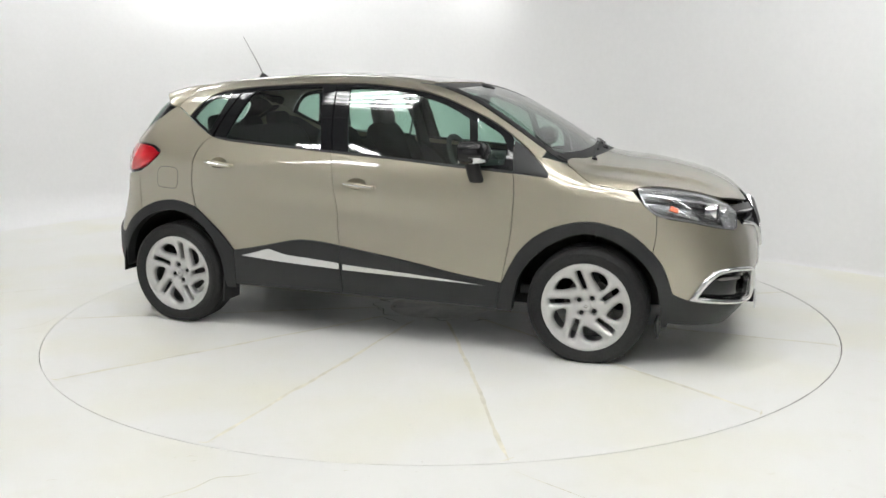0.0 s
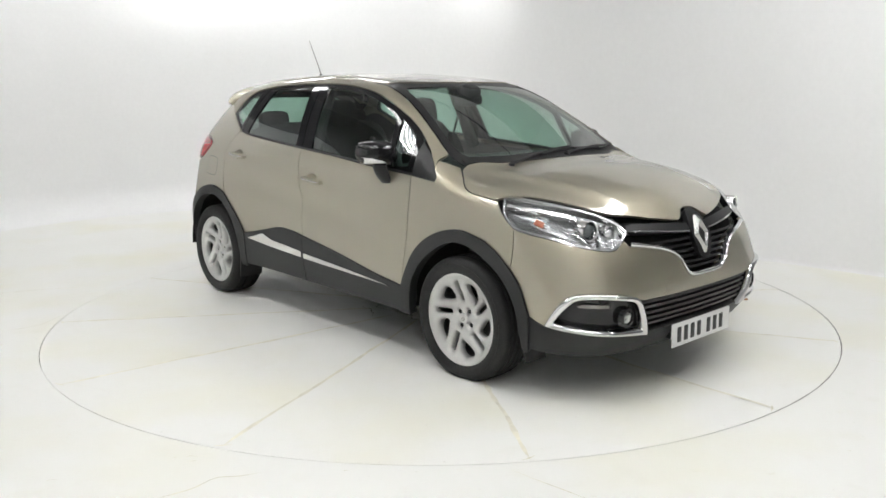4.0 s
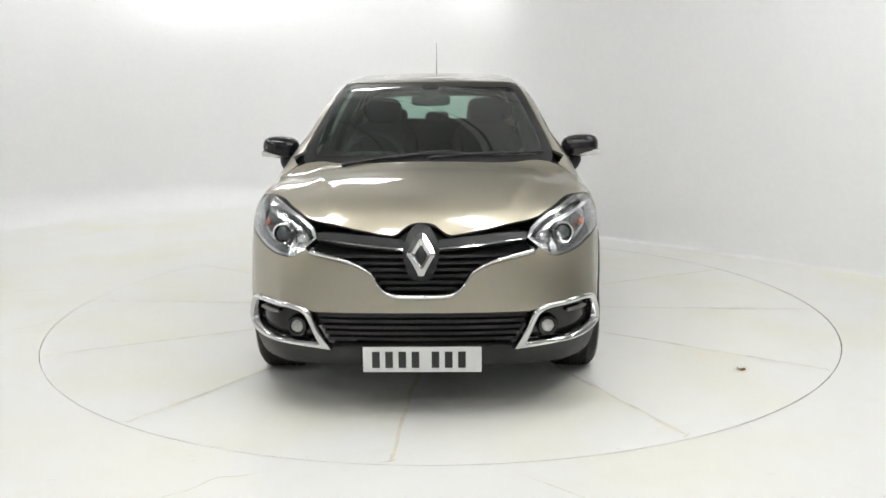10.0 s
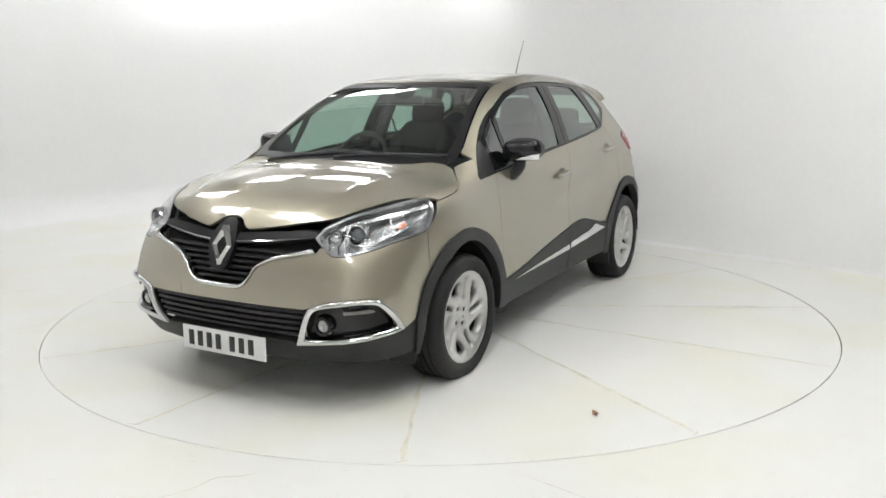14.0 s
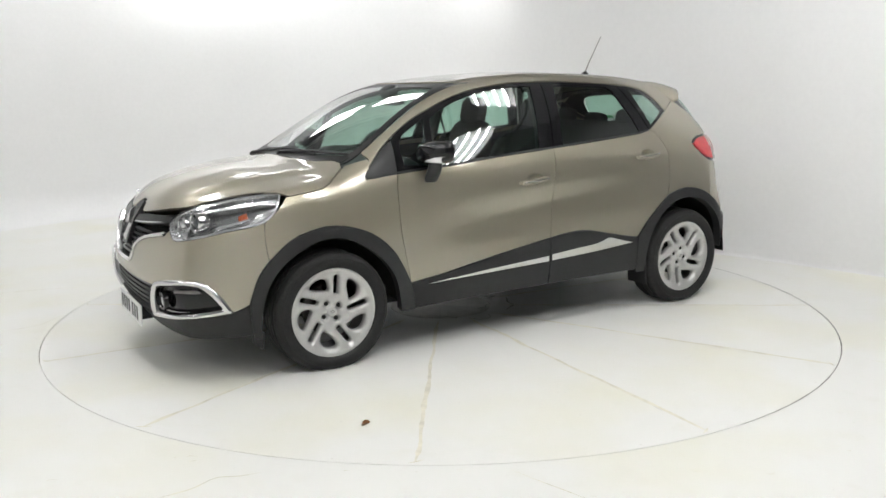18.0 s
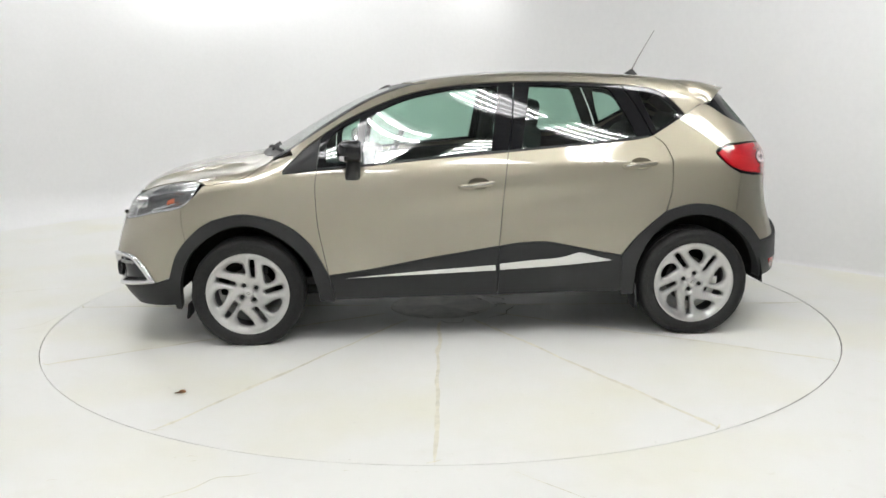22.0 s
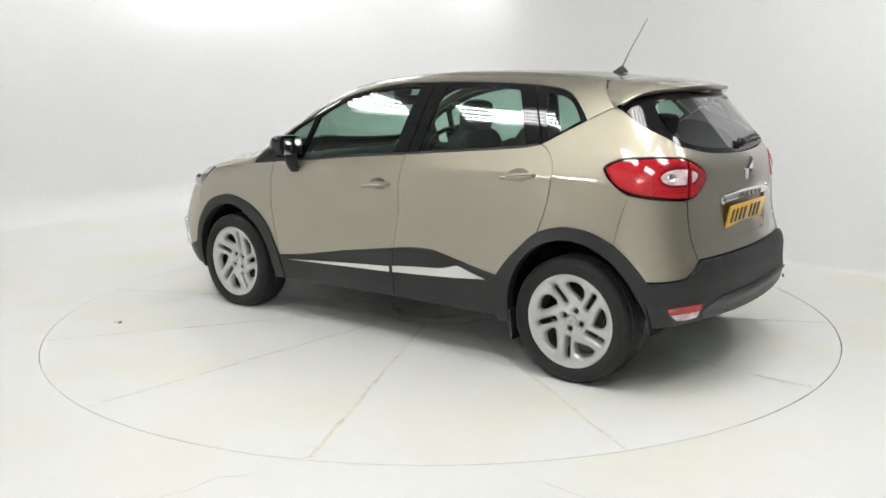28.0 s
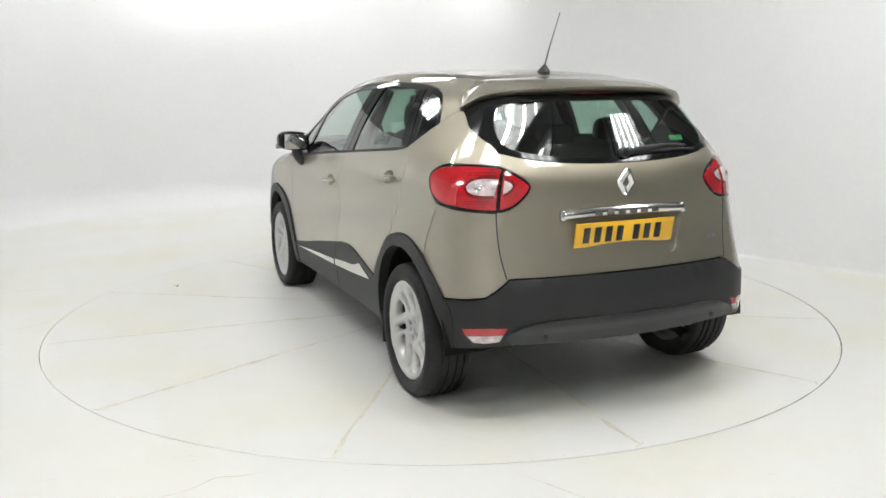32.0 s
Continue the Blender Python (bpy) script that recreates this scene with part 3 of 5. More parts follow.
def lay(way, uv):
    """Points of the skin met from the side L, the front F, the back B, the top T, aslant S, or round the nose C and tail D."""
    uv = np.asarray(uv, float)
    n = len(uv)
    u, v, o = uv[:, 0], uv[:, 1], np.zeros(n)
    if way == "L":
        start, d = np.stack([u, o + 1.3, v], 1), np.tile((0, -1.0, 0), (n, 1))
    elif way == "F":
        start, d = np.stack([o + 2.6, u, v], 1), np.tile((-1.0, 0, 0), (n, 1))
    elif way == "B":
        start, d = np.stack([o - 2.6, u, v], 1), np.tile((1.0, 0, 0), (n, 1))
    elif way == "T":
        start, d = np.stack([u, v, o + 1.9], 1), np.tile((0, 0, -1.0), (n, 1))
    elif way == "S":
        start, d = np.stack([u, -v * H2 + 1.9, v * H2 + 1.9], 1), np.tile((0, -H2, -H2), (n, 1))
    else:
        k = 1 if way == "C" else -1
        d = np.stack([-k * np.cos(u), -np.sin(u), o], 1)
        start = np.stack([k * 1.3 + o, o, v], 1) - d * 1.6
    p, ok = meet(start, d, 2.6, 110)
    if not ok.all():
        p[~ok] = start[~ok] + d[~ok] * 1.1
        p = np.where(ok[:, None], p, settle(p))
    return p


def seen_as(way, p):
    """The flat coordinates of points in a view."""
    x, y, z = p.T
    if way == "S":
        return np.stack([x, (z - y) * H2], 1)
    if way in "CD":
        k = 1 if way == "C" else -1
        return np.stack([np.arctan2(y, k * (x - k * 1.3)), z], 1)
    a, b = FLAT[way][1]
    return np.stack([p[:, a], p[:, b]], 1)


def across(src, dst, pts, step=0.02):
    """A curve drawn in one view, given in the coordinates of another."""
    return [tuple(q) for q in seen_as(dst, lay(src, smooth_loop(pts, step, closed=False)))]


def even(way, uv, p):
    """A smooth low-order surface through laid points, with its normals: for glass, which has no creases."""
    axis = {"L": 1, "T": 2, "B": 0}[way]
    m = uv.mean(0)
    u, v = (uv - m).T
    cols = np.stack([np.ones(len(u)), u, v, u * u, u * v, v * v, u ** 3, u * u * v, u * v * v], 1)
    k = np.linalg.lstsq(cols, p[:, axis], rcond=None)[0]
    q = p.copy()
    q[:, axis] = cols @ k
    du = k[1] + 2 * k[3] * u + k[4] * v + 3 * k[6] * u * u + 2 * k[7] * u * v + k[8] * v * v
    dv = k[2] + k[4] * u + 2 * k[5] * v + k[7] * u * u + 2 * k[8] * u * v
    n = np.zeros_like(p)
    a, b = FLAT[way][1]
    n[:, axis], n[:, a], n[:, b] = 1, -du, -dv
    n /= np.linalg.norm(n, axis=1)[:, None]
    return q, n * (-1 if way == "B" else 1)


def panel(name, way, outline, mat, parent, label="", lift=0.0, gap=0.002, step=0.035, depth=0.014, holes=(), mirrored=False, edge=0.02, hole_gap=0.0, clean=False):
    """A body panel: a closed outline in one view, laid on the skin, with turned-in edges."""
    loop = smooth_loop(outline, edge)
    if gap:
        loop = shrink(loop, gap)
    cut = [shrink(smooth_loop(h, edge), -hole_gap) if hole_gap else smooth_loop(h, edge) for h in holes]
    uv, tri, rings = sheet(loop, cut, step)
    p = lay(way, uv)
    nrm = slope(p)
    if clean:
        p, nrm = even(way, uv, p)
    p = p + nrm * (lift(uv)[:, None] if callable(lift) else lift)
    verts, normals, faces = [p], [nrm], [tuple(int(i) for i in t) for t in tri]
    a, b, c = p[tri[:, 0]], p[tri[:, 1]], p[tri[:, 2]]
    turn = (np.cross(b - a, c - a) * nrm[tri[:, 0]]).sum(1)
    if np.median(turn) < 0:
        faces = [f[::-1] for f in faces]
    base = len(p)
    if depth:
        for ring in rings:
            top, low = p[ring], p[ring] - nrm[ring] * depth
            side = np.cross(np.roll(top, -1, 0) - np.roll(top, 1, 0), nrm[ring])
            side /= np.maximum(np.linalg.norm(side, axis=1), 1e-9)[:, None]
            # edges face away from the panel: outwards round it, inwards in a hole
            out = (side * (top - top.mean(0))).sum() * (1 if ring is rings[0] else -1)
            if out < 0:
                side = -side
            k = len(ring)
            verts += [top, low]
            normals += [side, side]
            quad = [(base + i, base + (i + 1) % k, base + k + (i + 1) % k, base + k + i) for i in range(k)]
            if (np.cross(np.roll(top, -1, 0) - top, low - top) * side).sum() < 0:
                quad = [q[::-1] for q in quad]
            faces += quad
            base += 2 * k
    v, m = np.concatenate(verts), np.concatenate(normals)
    if mirrored:
        v, m = v * (1, -1, 1), m * (1, -1, 1)
        faces = [f[::-1] for f in faces]
    return mesh_object(name, v, faces, mat, parent, label, None if callable(lift) else m)


def bead(name, way, outer, inner, mat, parent, label="", lift=0.0, high=0.01, depth=0.02, closed=True, count=110):
    """A rounded bright strip between two outlines, laid on the skin."""
    edges = []
    for line in (outer, inner):
        line = smooth_loop(line, .008, closed)
        if closed:
            line = np.vstack([line, line[:1]])
        far = np.concatenate([[0], np.cumsum(np.linalg.norm(np.diff(line, axis=0), axis=1))])
        at = np.linspace(0, far[-1], count, endpoint=not closed)
        edges.append(np.stack([np.interp(at, far, line[:, 0]), np.interp(at, far, line[:, 1])], 1))
    rows = []
    for s in (0, 0, .06, .2, .35, .5, .65, .8, .94, 1, 1):
        p = lay(way, edges[0] * (1 - s) + edges[1] * s)
        rise = -depth if (s in (0, 1) and len(rows) in (0, 10)) else lift + high * math.sin(math.pi * s) ** .6
        rows.append(p + slope(p) * rise)
    n = len(rows[0])
    last = n if closed else n - 1
    faces = [(r * n + i, r * n + (i + 1) % n, (r + 1) * n + (i + 1) % n, (r + 1) * n + i) for r in range(10) for i in range(last)]
    bm = bmesh.new()
    vs = [bm.verts.new(p) for p in np.concatenate(rows)]
    for f in faces:
        bm.faces.new([vs[i] for i in f])
    return part(name, bm, mat, parent, label, sharp=60)


def both(name, way, outline, mat, parents, label="", **more):
    """A panel and its mirror image on the other side."""
    a = panel(name, way, outline, mat, parents[0], label, **more)
    me = a.data.copy()
    v = np.empty(len(me.vertices) * 3, "f")
    me.vertices.foreach_get("co", v)
    v = v.reshape(-1, 3) * (1, -1, 1)
    faces = [tuple(p.vertices)[::-1] for p in a.data.polygons]
    nv = np.zeros((len(v), 3))
    for l, cn in zip(a.data.loops, a.data.corner_normals):
        nv[l.vertex_index] = cn.vector
    bpy.data.meshes.remove(me)
    b = mesh_object(name, v, faces, mat, parents[1], label, None if callable(more.get('lift')) else nv * (1, -1, 1))
    return a, b


car = tagged(new("car"), "champagne-beige five-door compact crossover car with black lower cladding on the turntable", "car")

# seams in the side view: x forward, z up
BELT = [(1.080, .966), (.971, .976), (.89, .984), (.72, .998), (.549, 1.010), (.194, 1.044), (-.192, 1.076), (-.58, 1.109), (-.905, 1.137), (-1.0, 1.150), (-1.059, 1.163)]
DLO_TOP = [(-1.275, 1.284), (-1.22, 1.351), (-1.16, 1.403), (-1.099, 1.432), (-1.0, 1.450), (-.803, 1.466), (-.603, 1.474), (-.403, 1.478), (-.204, 1.476), (-.004, 1.467), (.195, 1.442), (.327, 1.417), (.458, 1.378), (.59, 1.324), (.721, 1.264), (.852, 1.184), (.949, 1.114), (1.042, 1.03), (1.085, .982)]
DOOR_FRONT = [(.89, .984), (.901, .91), (.901, .835), (.891, .674), (.861, .51), (.838, .40)]
DOOR_MID = [(-.203, 1.077), (-.184, .926), (-.160, .668), (-.146, .543)]
DOOR_REAR = [(-1.059, 1.163), (-1.098, 1.140), (-1.135, 1.098), (-1.162, 1.031), (-1.163, .984), (-1.153, .859), (-1.120, .738)]
ARCH_F = [(1.745, .392), (1.693, .53), (1.587, .652), (1.486, .715), (1.324, .748), (1.163, .722), (1.036, .663), (.942, .577), (.881, .477), (.838, .393)]
ARCH_F_IN = [(1.69, .21), (1.668, .414), (1.592, .547), (1.456, .646), (1.325, .684), (1.197, .661), (1.04, .562), (.947, .445), (.905, .307), (.895, .245)]
ARCH_R = [(-.863, .482), (-.937, .575), (-1.014, .65), (-1.116, .735), (-1.218, .767), (-1.298, .776), (-1.412, .762), (-1.529, .712), (-1.617, .644), (-1.693, .554)]
ARCH_R_IN = [(-.94, .25), (-.958, .435), (-1.032, .585), (-1.156, .683), (-1.299, .712), (-1.447, .681), (-1.586, .58), (-1.68, .424), (-1.70, .33)]
TRIM_TOP = [(.838, .393), (.59, .424), (.231, .486), (-.146, .543), (-.258, .559), (-.42, .564), (-.583, .534), (-.746, .501), (-.863, .482)]
HOOD_SEAM = [(1.53, .905), (1.45, .916), (1.344, .933), (1.29, .953), (1.24, .983), (1.19, 1.012), (1.152, 1.035)]
LAMP_SIDE = [(1.652, .788), (1.59, .84), (1.53, .905)]
TAIL_SIDE = [(-1.575, .943), (-1.496, .991), (-1.428, 1.066), (-1.489, 1.106), (-1.558, 1.118), (-1.66, 1.122), (-1.755, 1.117)]


def cut(curve, a, b):
    """The stretch of a curve from its point nearest a to that nearest b, ends replaced by a and b."""
    c = np.array([q[:2] for q in curve])
    i, j = ((c - a) ** 2).sum(1).argmin(), ((c - b) ** 2).sum(1).argmin()
    s = [tuple(q) for q in (c[i:j + 1] if i <= j else c[j:i + 1][::-1])]
    s[0], s[-1] = (*a, 1), (*b, 1)
    return s


def hard(pts):
    """Mark both ends of a stretch as corners."""
    pts = [tuple(p[:2]) for p in pts]
    return [(*pts[0], 1), *pts[1:-1], (*pts[-1], 1)]

HANDLE_CUPS = [[(x + .062 * math.cos(a), z + .034 * math.sin(a)) for a in np.linspace(0, math.tau, 15)[:-1]] for x, z in ((-.030, .902), (-.975, 1.008))]


def build_body():
    sides = (car, car)
    # front wing
    wing = hard(HOOD_SEAM) + [(1.09, 1.055), (1.03, 1.068, 1), (1.042, 1.03), (1.085, .982)] + hard([(1.080, .966), (.971, .976), (.89, .984)]) + DOOR_FRONT[1:-1]
    wing += hard(ARCH_F[:0:-1][:-2]) + [(1.64, .60, 1), (1.655, .70), (1.652, .788, 1), (1.59, .84)]
    both("front_wing", "L", wing, PAINT, sides, "champagne painted front wing")
    doors = []
    outline = hard(BELT[2:7][:-1] + [(-.203, 1.077)]) + DOOR_MID[1:-1] + hard(TRIM_TOP[3::-1]) + DOOR_FRONT[-2:0:-1]
    doors.append(both("front_door", "L", outline, PAINT, sides, "champagne painted front door", holes=[HANDLE_CUPS[0]]))
    outline = hard([(-.203, 1.077), (-.58, 1.109), (-.905, 1.137), (-1.0, 1.150), (-1.059, 1.163)]) + DOOR_REAR[1:-1] + hard(ARCH_R[3::-1]) + hard(TRIM_TOP[-2:2:-1]) + DOOR_MID[-2:0:-1]
    doors.append(both("rear_door", "L", outline, PAINT, sides, "champagne painted rear door", holes=[HANDLE_CUPS[1]]))
    # rear quarter
    quarter = hard(DOOR_REAR[::-1]) + [(-1.12, 1.197), (-1.275, 1.284, 1), (-1.34, 1.322), (-1.40, 1.352, 1), (-1.46, 1.318), (-1.522, 1.276), (-1.62, 1.228), (-1.684, 1.193), (-1.73, 1.150), (-1.755, 1.117, 1)]
    quarter += TAIL_SIDE[-2:0:-1] + [(-1.575, .943, 1), (-1.553, .839), (-1.533, .715, 1)] + ARCH_R[6:3:-1]
    both("rear_quarter", "L", quarter, PAINT, sides, "champagne painted rear quarter panel")
    # pillar and roof rail, aslant
    rail = hard(across("L", "S", [(-1.40, 1.352), (-1.34, 1.322), (-1.275, 1.284)])) + across("L", "S", DLO_TOP[1:-2], 0.04)
    edge = [(1.045, .69), (.95, .665), (.8, .625), (.6, .580), (.4, .545), (.25, .525), (0, .51), (-.4, .498), (-.8, .485), (-1.1, .468), (-1.27, .452)]
    rail += hard(across("L", "S", [(1.042, 1.03), (1.03, 1.068)]))
    rail += across("T", "S", edge, 0.05) + across("L", "S", [(-1.30, 1.448), (-1.34, 1.405), (-1.40, 1.352)])[1:]
    both("roof_rail", "S", rail, PAINT, sides, "champagne painted windscreen pillar and roof side")
    # bonnet, roof
    seam = across("L", "T", HOOD_SEAM)
    half = [(2.030, 0.0), (2.038, .053), (2.062, .09), (2.076, .127), (2.041, .272), (1.99, .40), (1.915, .53), (1.80, .615), (1.66, .69)] + seam[1:-1] + [(1.150, .652, 1), (1.163, .57), (1.212, .47), (1.258, .3), (1.277, .0)]
    bonnet = half[:-1] + [(1.277, 0)] + [(q[0], -q[1], *q[2:]) for q in half[-2:0:-1]]
    panel("bonnet", "T", bonnet, PAINT, car, "champagne painted bonnet", step=0.04)
    e = [q for q in edge if q[0] <= .35]
    half = [(.40, 0), (.385, .25), (.345, .45), (.315, .530)] + [(x, y - 0.002) for x, y in e[1:]]
    roof = half + [(-1.295, .30), (-1.305, 0)] + [(-1.295, -.30)] + [(x, -y) for x, y in half[:0:-1]]
    panel("roof", "T", roof, PAINT, car, "champagne painted roof panel", step=0.05)
    # windscreen with its dark border
    ws = [(1.285, 0), (1.27, .3), (1.235, .50), (1.16, .66), (1.06, .683), (.95, .658), (.8, .618), (.6, .573), (.45, .546), (.335, .525), (.36, .44), (.405, .25), (.42, 0)]
    full = ws + [(x, -y) for x, y in ws[-2:0:-1]]
    hole = [(1.19, 0), (1.18, .3), (1.145, .50), (1.085, .61), (.95, .61), (.8, .572), (.6, .528), (.47, .485), (.47, .40), (.485, .25), (.49, 0)]
    hole = hole + [(x, -y) for x, y in hole[-2:0:-1]]
    frame_ = panel("windscreen_border", "T", full, SLAT_BLACK, car, "black ceramic border of the windscreen", lift=-.003, holes=[hole], depth=0.006)
    panel("windscreen", "T", hole, GLASS, frame_, "large curved green-tinted windscreen", lift=-.004, gap=-0.001, depth=0, step=0.06, clean=True)
    return doors


def build_windows(doors):
    fronts, rears = doors
    # fixed black corner ahead of the mirror
    sail = hard([(1.080, .966), (.971, .976), (.89, .984)]) + [(.872, 1.16, 1), (.949, 1.112), (1.042, 1.03), (1.085, .982)]
    both("sail_trim", "L", sail, SLAT_BLACK, (car, car), "black triangular corner trim", lift=-.001)
    fq = [(.835, 1.03, 1), (.835, 1.12), (.80, 1.185), (.72, 1.235), (.645, 1.275, 1), (.665, 1.15), (.695, 1.018, 1)]
    fg = [(.645, 1.012, 1), (.388, 1.038), (.194, 1.058), (-.105, 1.085, 1), (-.125, 1.2), (-.165, 1.452, 1), (-.004, 1.445), (.194, 1.420), (.392, 1.372), (.52, 1.318), (.60, 1.272, 1), (.622, 1.15)]
    outline = hard(BELT[2:7][:-1] + [(-.203, 1.077)]) + [(-.228, 1.208), (-.258, 1.4765, 1)] + [q for q in DLO_TOP if -.25 < q[0] < .87] + [(.872, 1.16, 1)]
    both("window_frame", "L", outline, GLOSS_BLACK, fronts, "gloss black window frame", lift=-.004, holes=[fq, fg])
    both("window_seal", "L", hard(BELT[2:7][:-1] + [(-.203, 1.077)]) + hard([(-.2035, 1.088), (-.192, 1.089), (.194, 1.057), (.549, 1.023), (.72, 1.011), (.888, .998)]), SEAL, fronts, "matt black waist seal", lift=.002, depth=0.006)
    both("quarter_light", "L", fq, GLASS, fronts, "small fixed side glass", lift=-.008, gap=-.001, depth=0, clean=True)
    both("window_glass", "L", fg, GLASS, fronts, "green-tinted side window", lift=-.009, gap=-.001, depth=0, step=0.06, clean=True)
    rg = [(-.285, 1.096, 1), (-.58, 1.122), (-.90, 1.148), (-.965, 1.160, 1), (-.925, 1.255), (-.835, 1.428), (-.80, 1.446, 1), (-.60, 1.455), (-.352, 1.456, 1), (-.315, 1.27)]
    outline = hard([(-.206, 1.077), (-.58, 1.109), (-.905, 1.137), (-1.0, 1.150), (-1.055, 1.164)]) + [(-1.0, 1.29), (-.905, 1.457, 1)] + [q for q in DLO_TOP if -.9 < q[0] < -.26][0:] + [(-.261, 1.4765, 1), (-.231, 1.208)]
    both("window_frame", "L", outline, GLOSS_BLACK, rears, "gloss black window frame", lift=-.004, holes=[rg])
    both("window_seal", "L", hard([(-.206, 1.077), (-.58, 1.109), (-.905, 1.137), (-1.0, 1.150), (-1.04, 1.158)]) + hard([(-1.035, 1.168), (-1.0, 1.162), (-.905, 1.150), (-.58, 1.122), (-.208, 1.090)]), SEAL, rears, "matt black waist seal", lift=.002, depth=0.006)
    both("window_glass", "L", rg, PRIVACY, rears, "green-tinted side window", lift=-.009, gap=-.001, depth=0, step=0.06, clean=True)
    qo = [(-1.062, 1.166, 1), (-1.12, 1.197), (-1.275, 1.284, 1)] + DLO_TOP[1:5] + [(-.912, 1.457, 1), (-1.005, 1.29)]
    qh = [(-1.085, 1.196, 1), (-1.14, 1.225), (-1.235, 1.283, 1), (-1.19, 1.345), (-1.14, 1.388), (-1.09, 1.41), (-1.0, 1.425, 1), (-1.045, 1.30)]
    fr = both("rear_side_window_frame", "L", qo, GLOSS_BLACK, (car, car), "gloss black rear side window border", lift=-.004, holes=[qh])
    both("window_glass", "L", qh, PRIVACY, fr, "small fixed rear side glass", lift=-.005, gap=-.001, depth=0, clean=True)


def build_cladding(doors):
    fronts, rears = doors
    arch = hard(ARCH_F) + [(.815, .30), (.808, .245, 1)] + hard(ARCH_F_IN[::-1]) + [(1.72, .215, 1), (1.74, .30)]
    both("wheel_arch_trim", "L", arch, BLACK_PLASTIC, (car, car), "black plastic front wheel arch trim", lift=.012, depth=0.05)
    arch = hard(ARCH_R) + [(-1.73, .50), (-1.735, .34, 1)] + hard(ARCH_R_IN[::-1]) + [(-.868, .25, 1), (-.860, .40)]
    both("wheel_arch_trim", "L", arch, BLACK_PLASTIC, (car, car), "black plastic rear wheel arch trim", lift=.012, depth=0.05)
    low = hard(TRIM_TOP[:4]) + hard([(-.139, .40), (-.136, .262)]) + [(.4, .256), (.808, .25, 1), (.818, .32)]
    both("lower_trim", "L", low, BLACK_PLASTIC, fronts, "black lower door cladding", lift=.008, depth=0.03)
    low = hard(TRIM_TOP[3:]) + hard([(-.864, .40), (-.872, .268)]) + [(-.5, .266), (-.14, .262, 1), (-.142, .40)]
    both("lower_trim", "L", low, BLACK_PLASTIC, rears, "black lower door cladding", lift=.008, depth=0.03)
    both("trim_strip", "L", [(.745, .379, 1), (.3, .411), (-.122, .438, 1), (-.123, .407, 1), (.3, .392)], CHROME, fronts, "slim bright chrome strip", lift=.018, depth=0.012, gap=0)
    both("trim_strip", "L", [(-.147, .444, 1), (-.35, .462), (-.493, .473), (-.56, .488), (-.615, .502), (-.70, .481), (-.809, .455, 1), (-.543, .431), (-.147, .409, 1)], CHROME, rears, "bright chrome strip widening to a point", lift=.018, depth=0.012, gap=0)
    # inner faces behind the painted panels
    lining = [(1.50, .30, 1), (1.50, .86), (1.30, .95), (1.06, .965), (.2, 1.03), (-.6, 1.095), (-1.05, 1.15), (-1.26, 1.27), (-1.5, 1.2), (-1.62, 1.0), (-1.6, .30, 1)]
    wells = [[(1.303 + .40 * math.cos(a), .29 + .405 * math.sin(a)) for a in np.linspace(-.2, math.pi + .2, 14)], [(-1.303 + .40 * math.cos(a), .30 + .42 * math.sin(a)) for a in np.linspace(-.2, math.pi + .2, 14)]]
    both("door_lining", "L", lining, TRIM, (car, car), "dark inner side lining", lift=-.045, depth=0, holes=wells, gap=0, step=0.08)


doors = build_body()
build_windows(doors)
build_cladding(doors)


def mirrored(pts):
    """A half outline from the middle outwards, completed on the other side."""
    back = [(-q[0], *q[1:]) for q in pts[::-1] if abs(q[0]) > 1e-6]
    return list(pts) + back


LAMP_TOP = across("T", "C", [(1.53, .762), (1.60, .724), (1.66, .695), (1.80, .622), (1.92, .534), (1.975, .490)], 0.03)
onto = lambda pts: [tuple(float(c) for c in q) for q in seen_as("C", lay("L", np.array(pts)))]
LAMP_OUTER = onto([(1.652, .788), (1.59, .84)])
LAMP_LOW = [(.575, .783, 1), (.612, .742), (.655, .708), (.70, .702), (.84, .722), (.97, .750), (LAMP_OUTER[0][0] - .07, .772)] + LAMP_OUTER
WING_EDGE = onto([(1.745, .392), (1.693, .53), (1.64, .60), (1.655, .70), (1.652, .788)])
LAMP = [(*LAMP_TOP[0], 1)] + LAMP_TOP[1:] + LAMP_LOW
VEE_IN = [(.563, .734), (.365, .697), (.262, .655), (.212, .600), (.176, .572), (.13, .560), (0, .558)]
VEE_OUT = [(.583, .716), (.361, .679), (.254, .636), (.200, .574), (.159, .546), (.11, .537), (0, .535)]
FOG_OUT = [(.468, .305, 1), (.505, .40), (.545, .482), (.60, .505), (.752, .524), (.85, .518), (.90, .495), (.95, .44), (1.0, .362, 1), (.9, .348), (.70, .330)]
FOG_IN = [(.520, .338, 1), (.545, .42), (.572, .466), (.62, .483), (.75, .500), (.835, .494), (.868, .476), (.915, .43), (.952, .383, 1), (.85, .369), (.7, .352)]


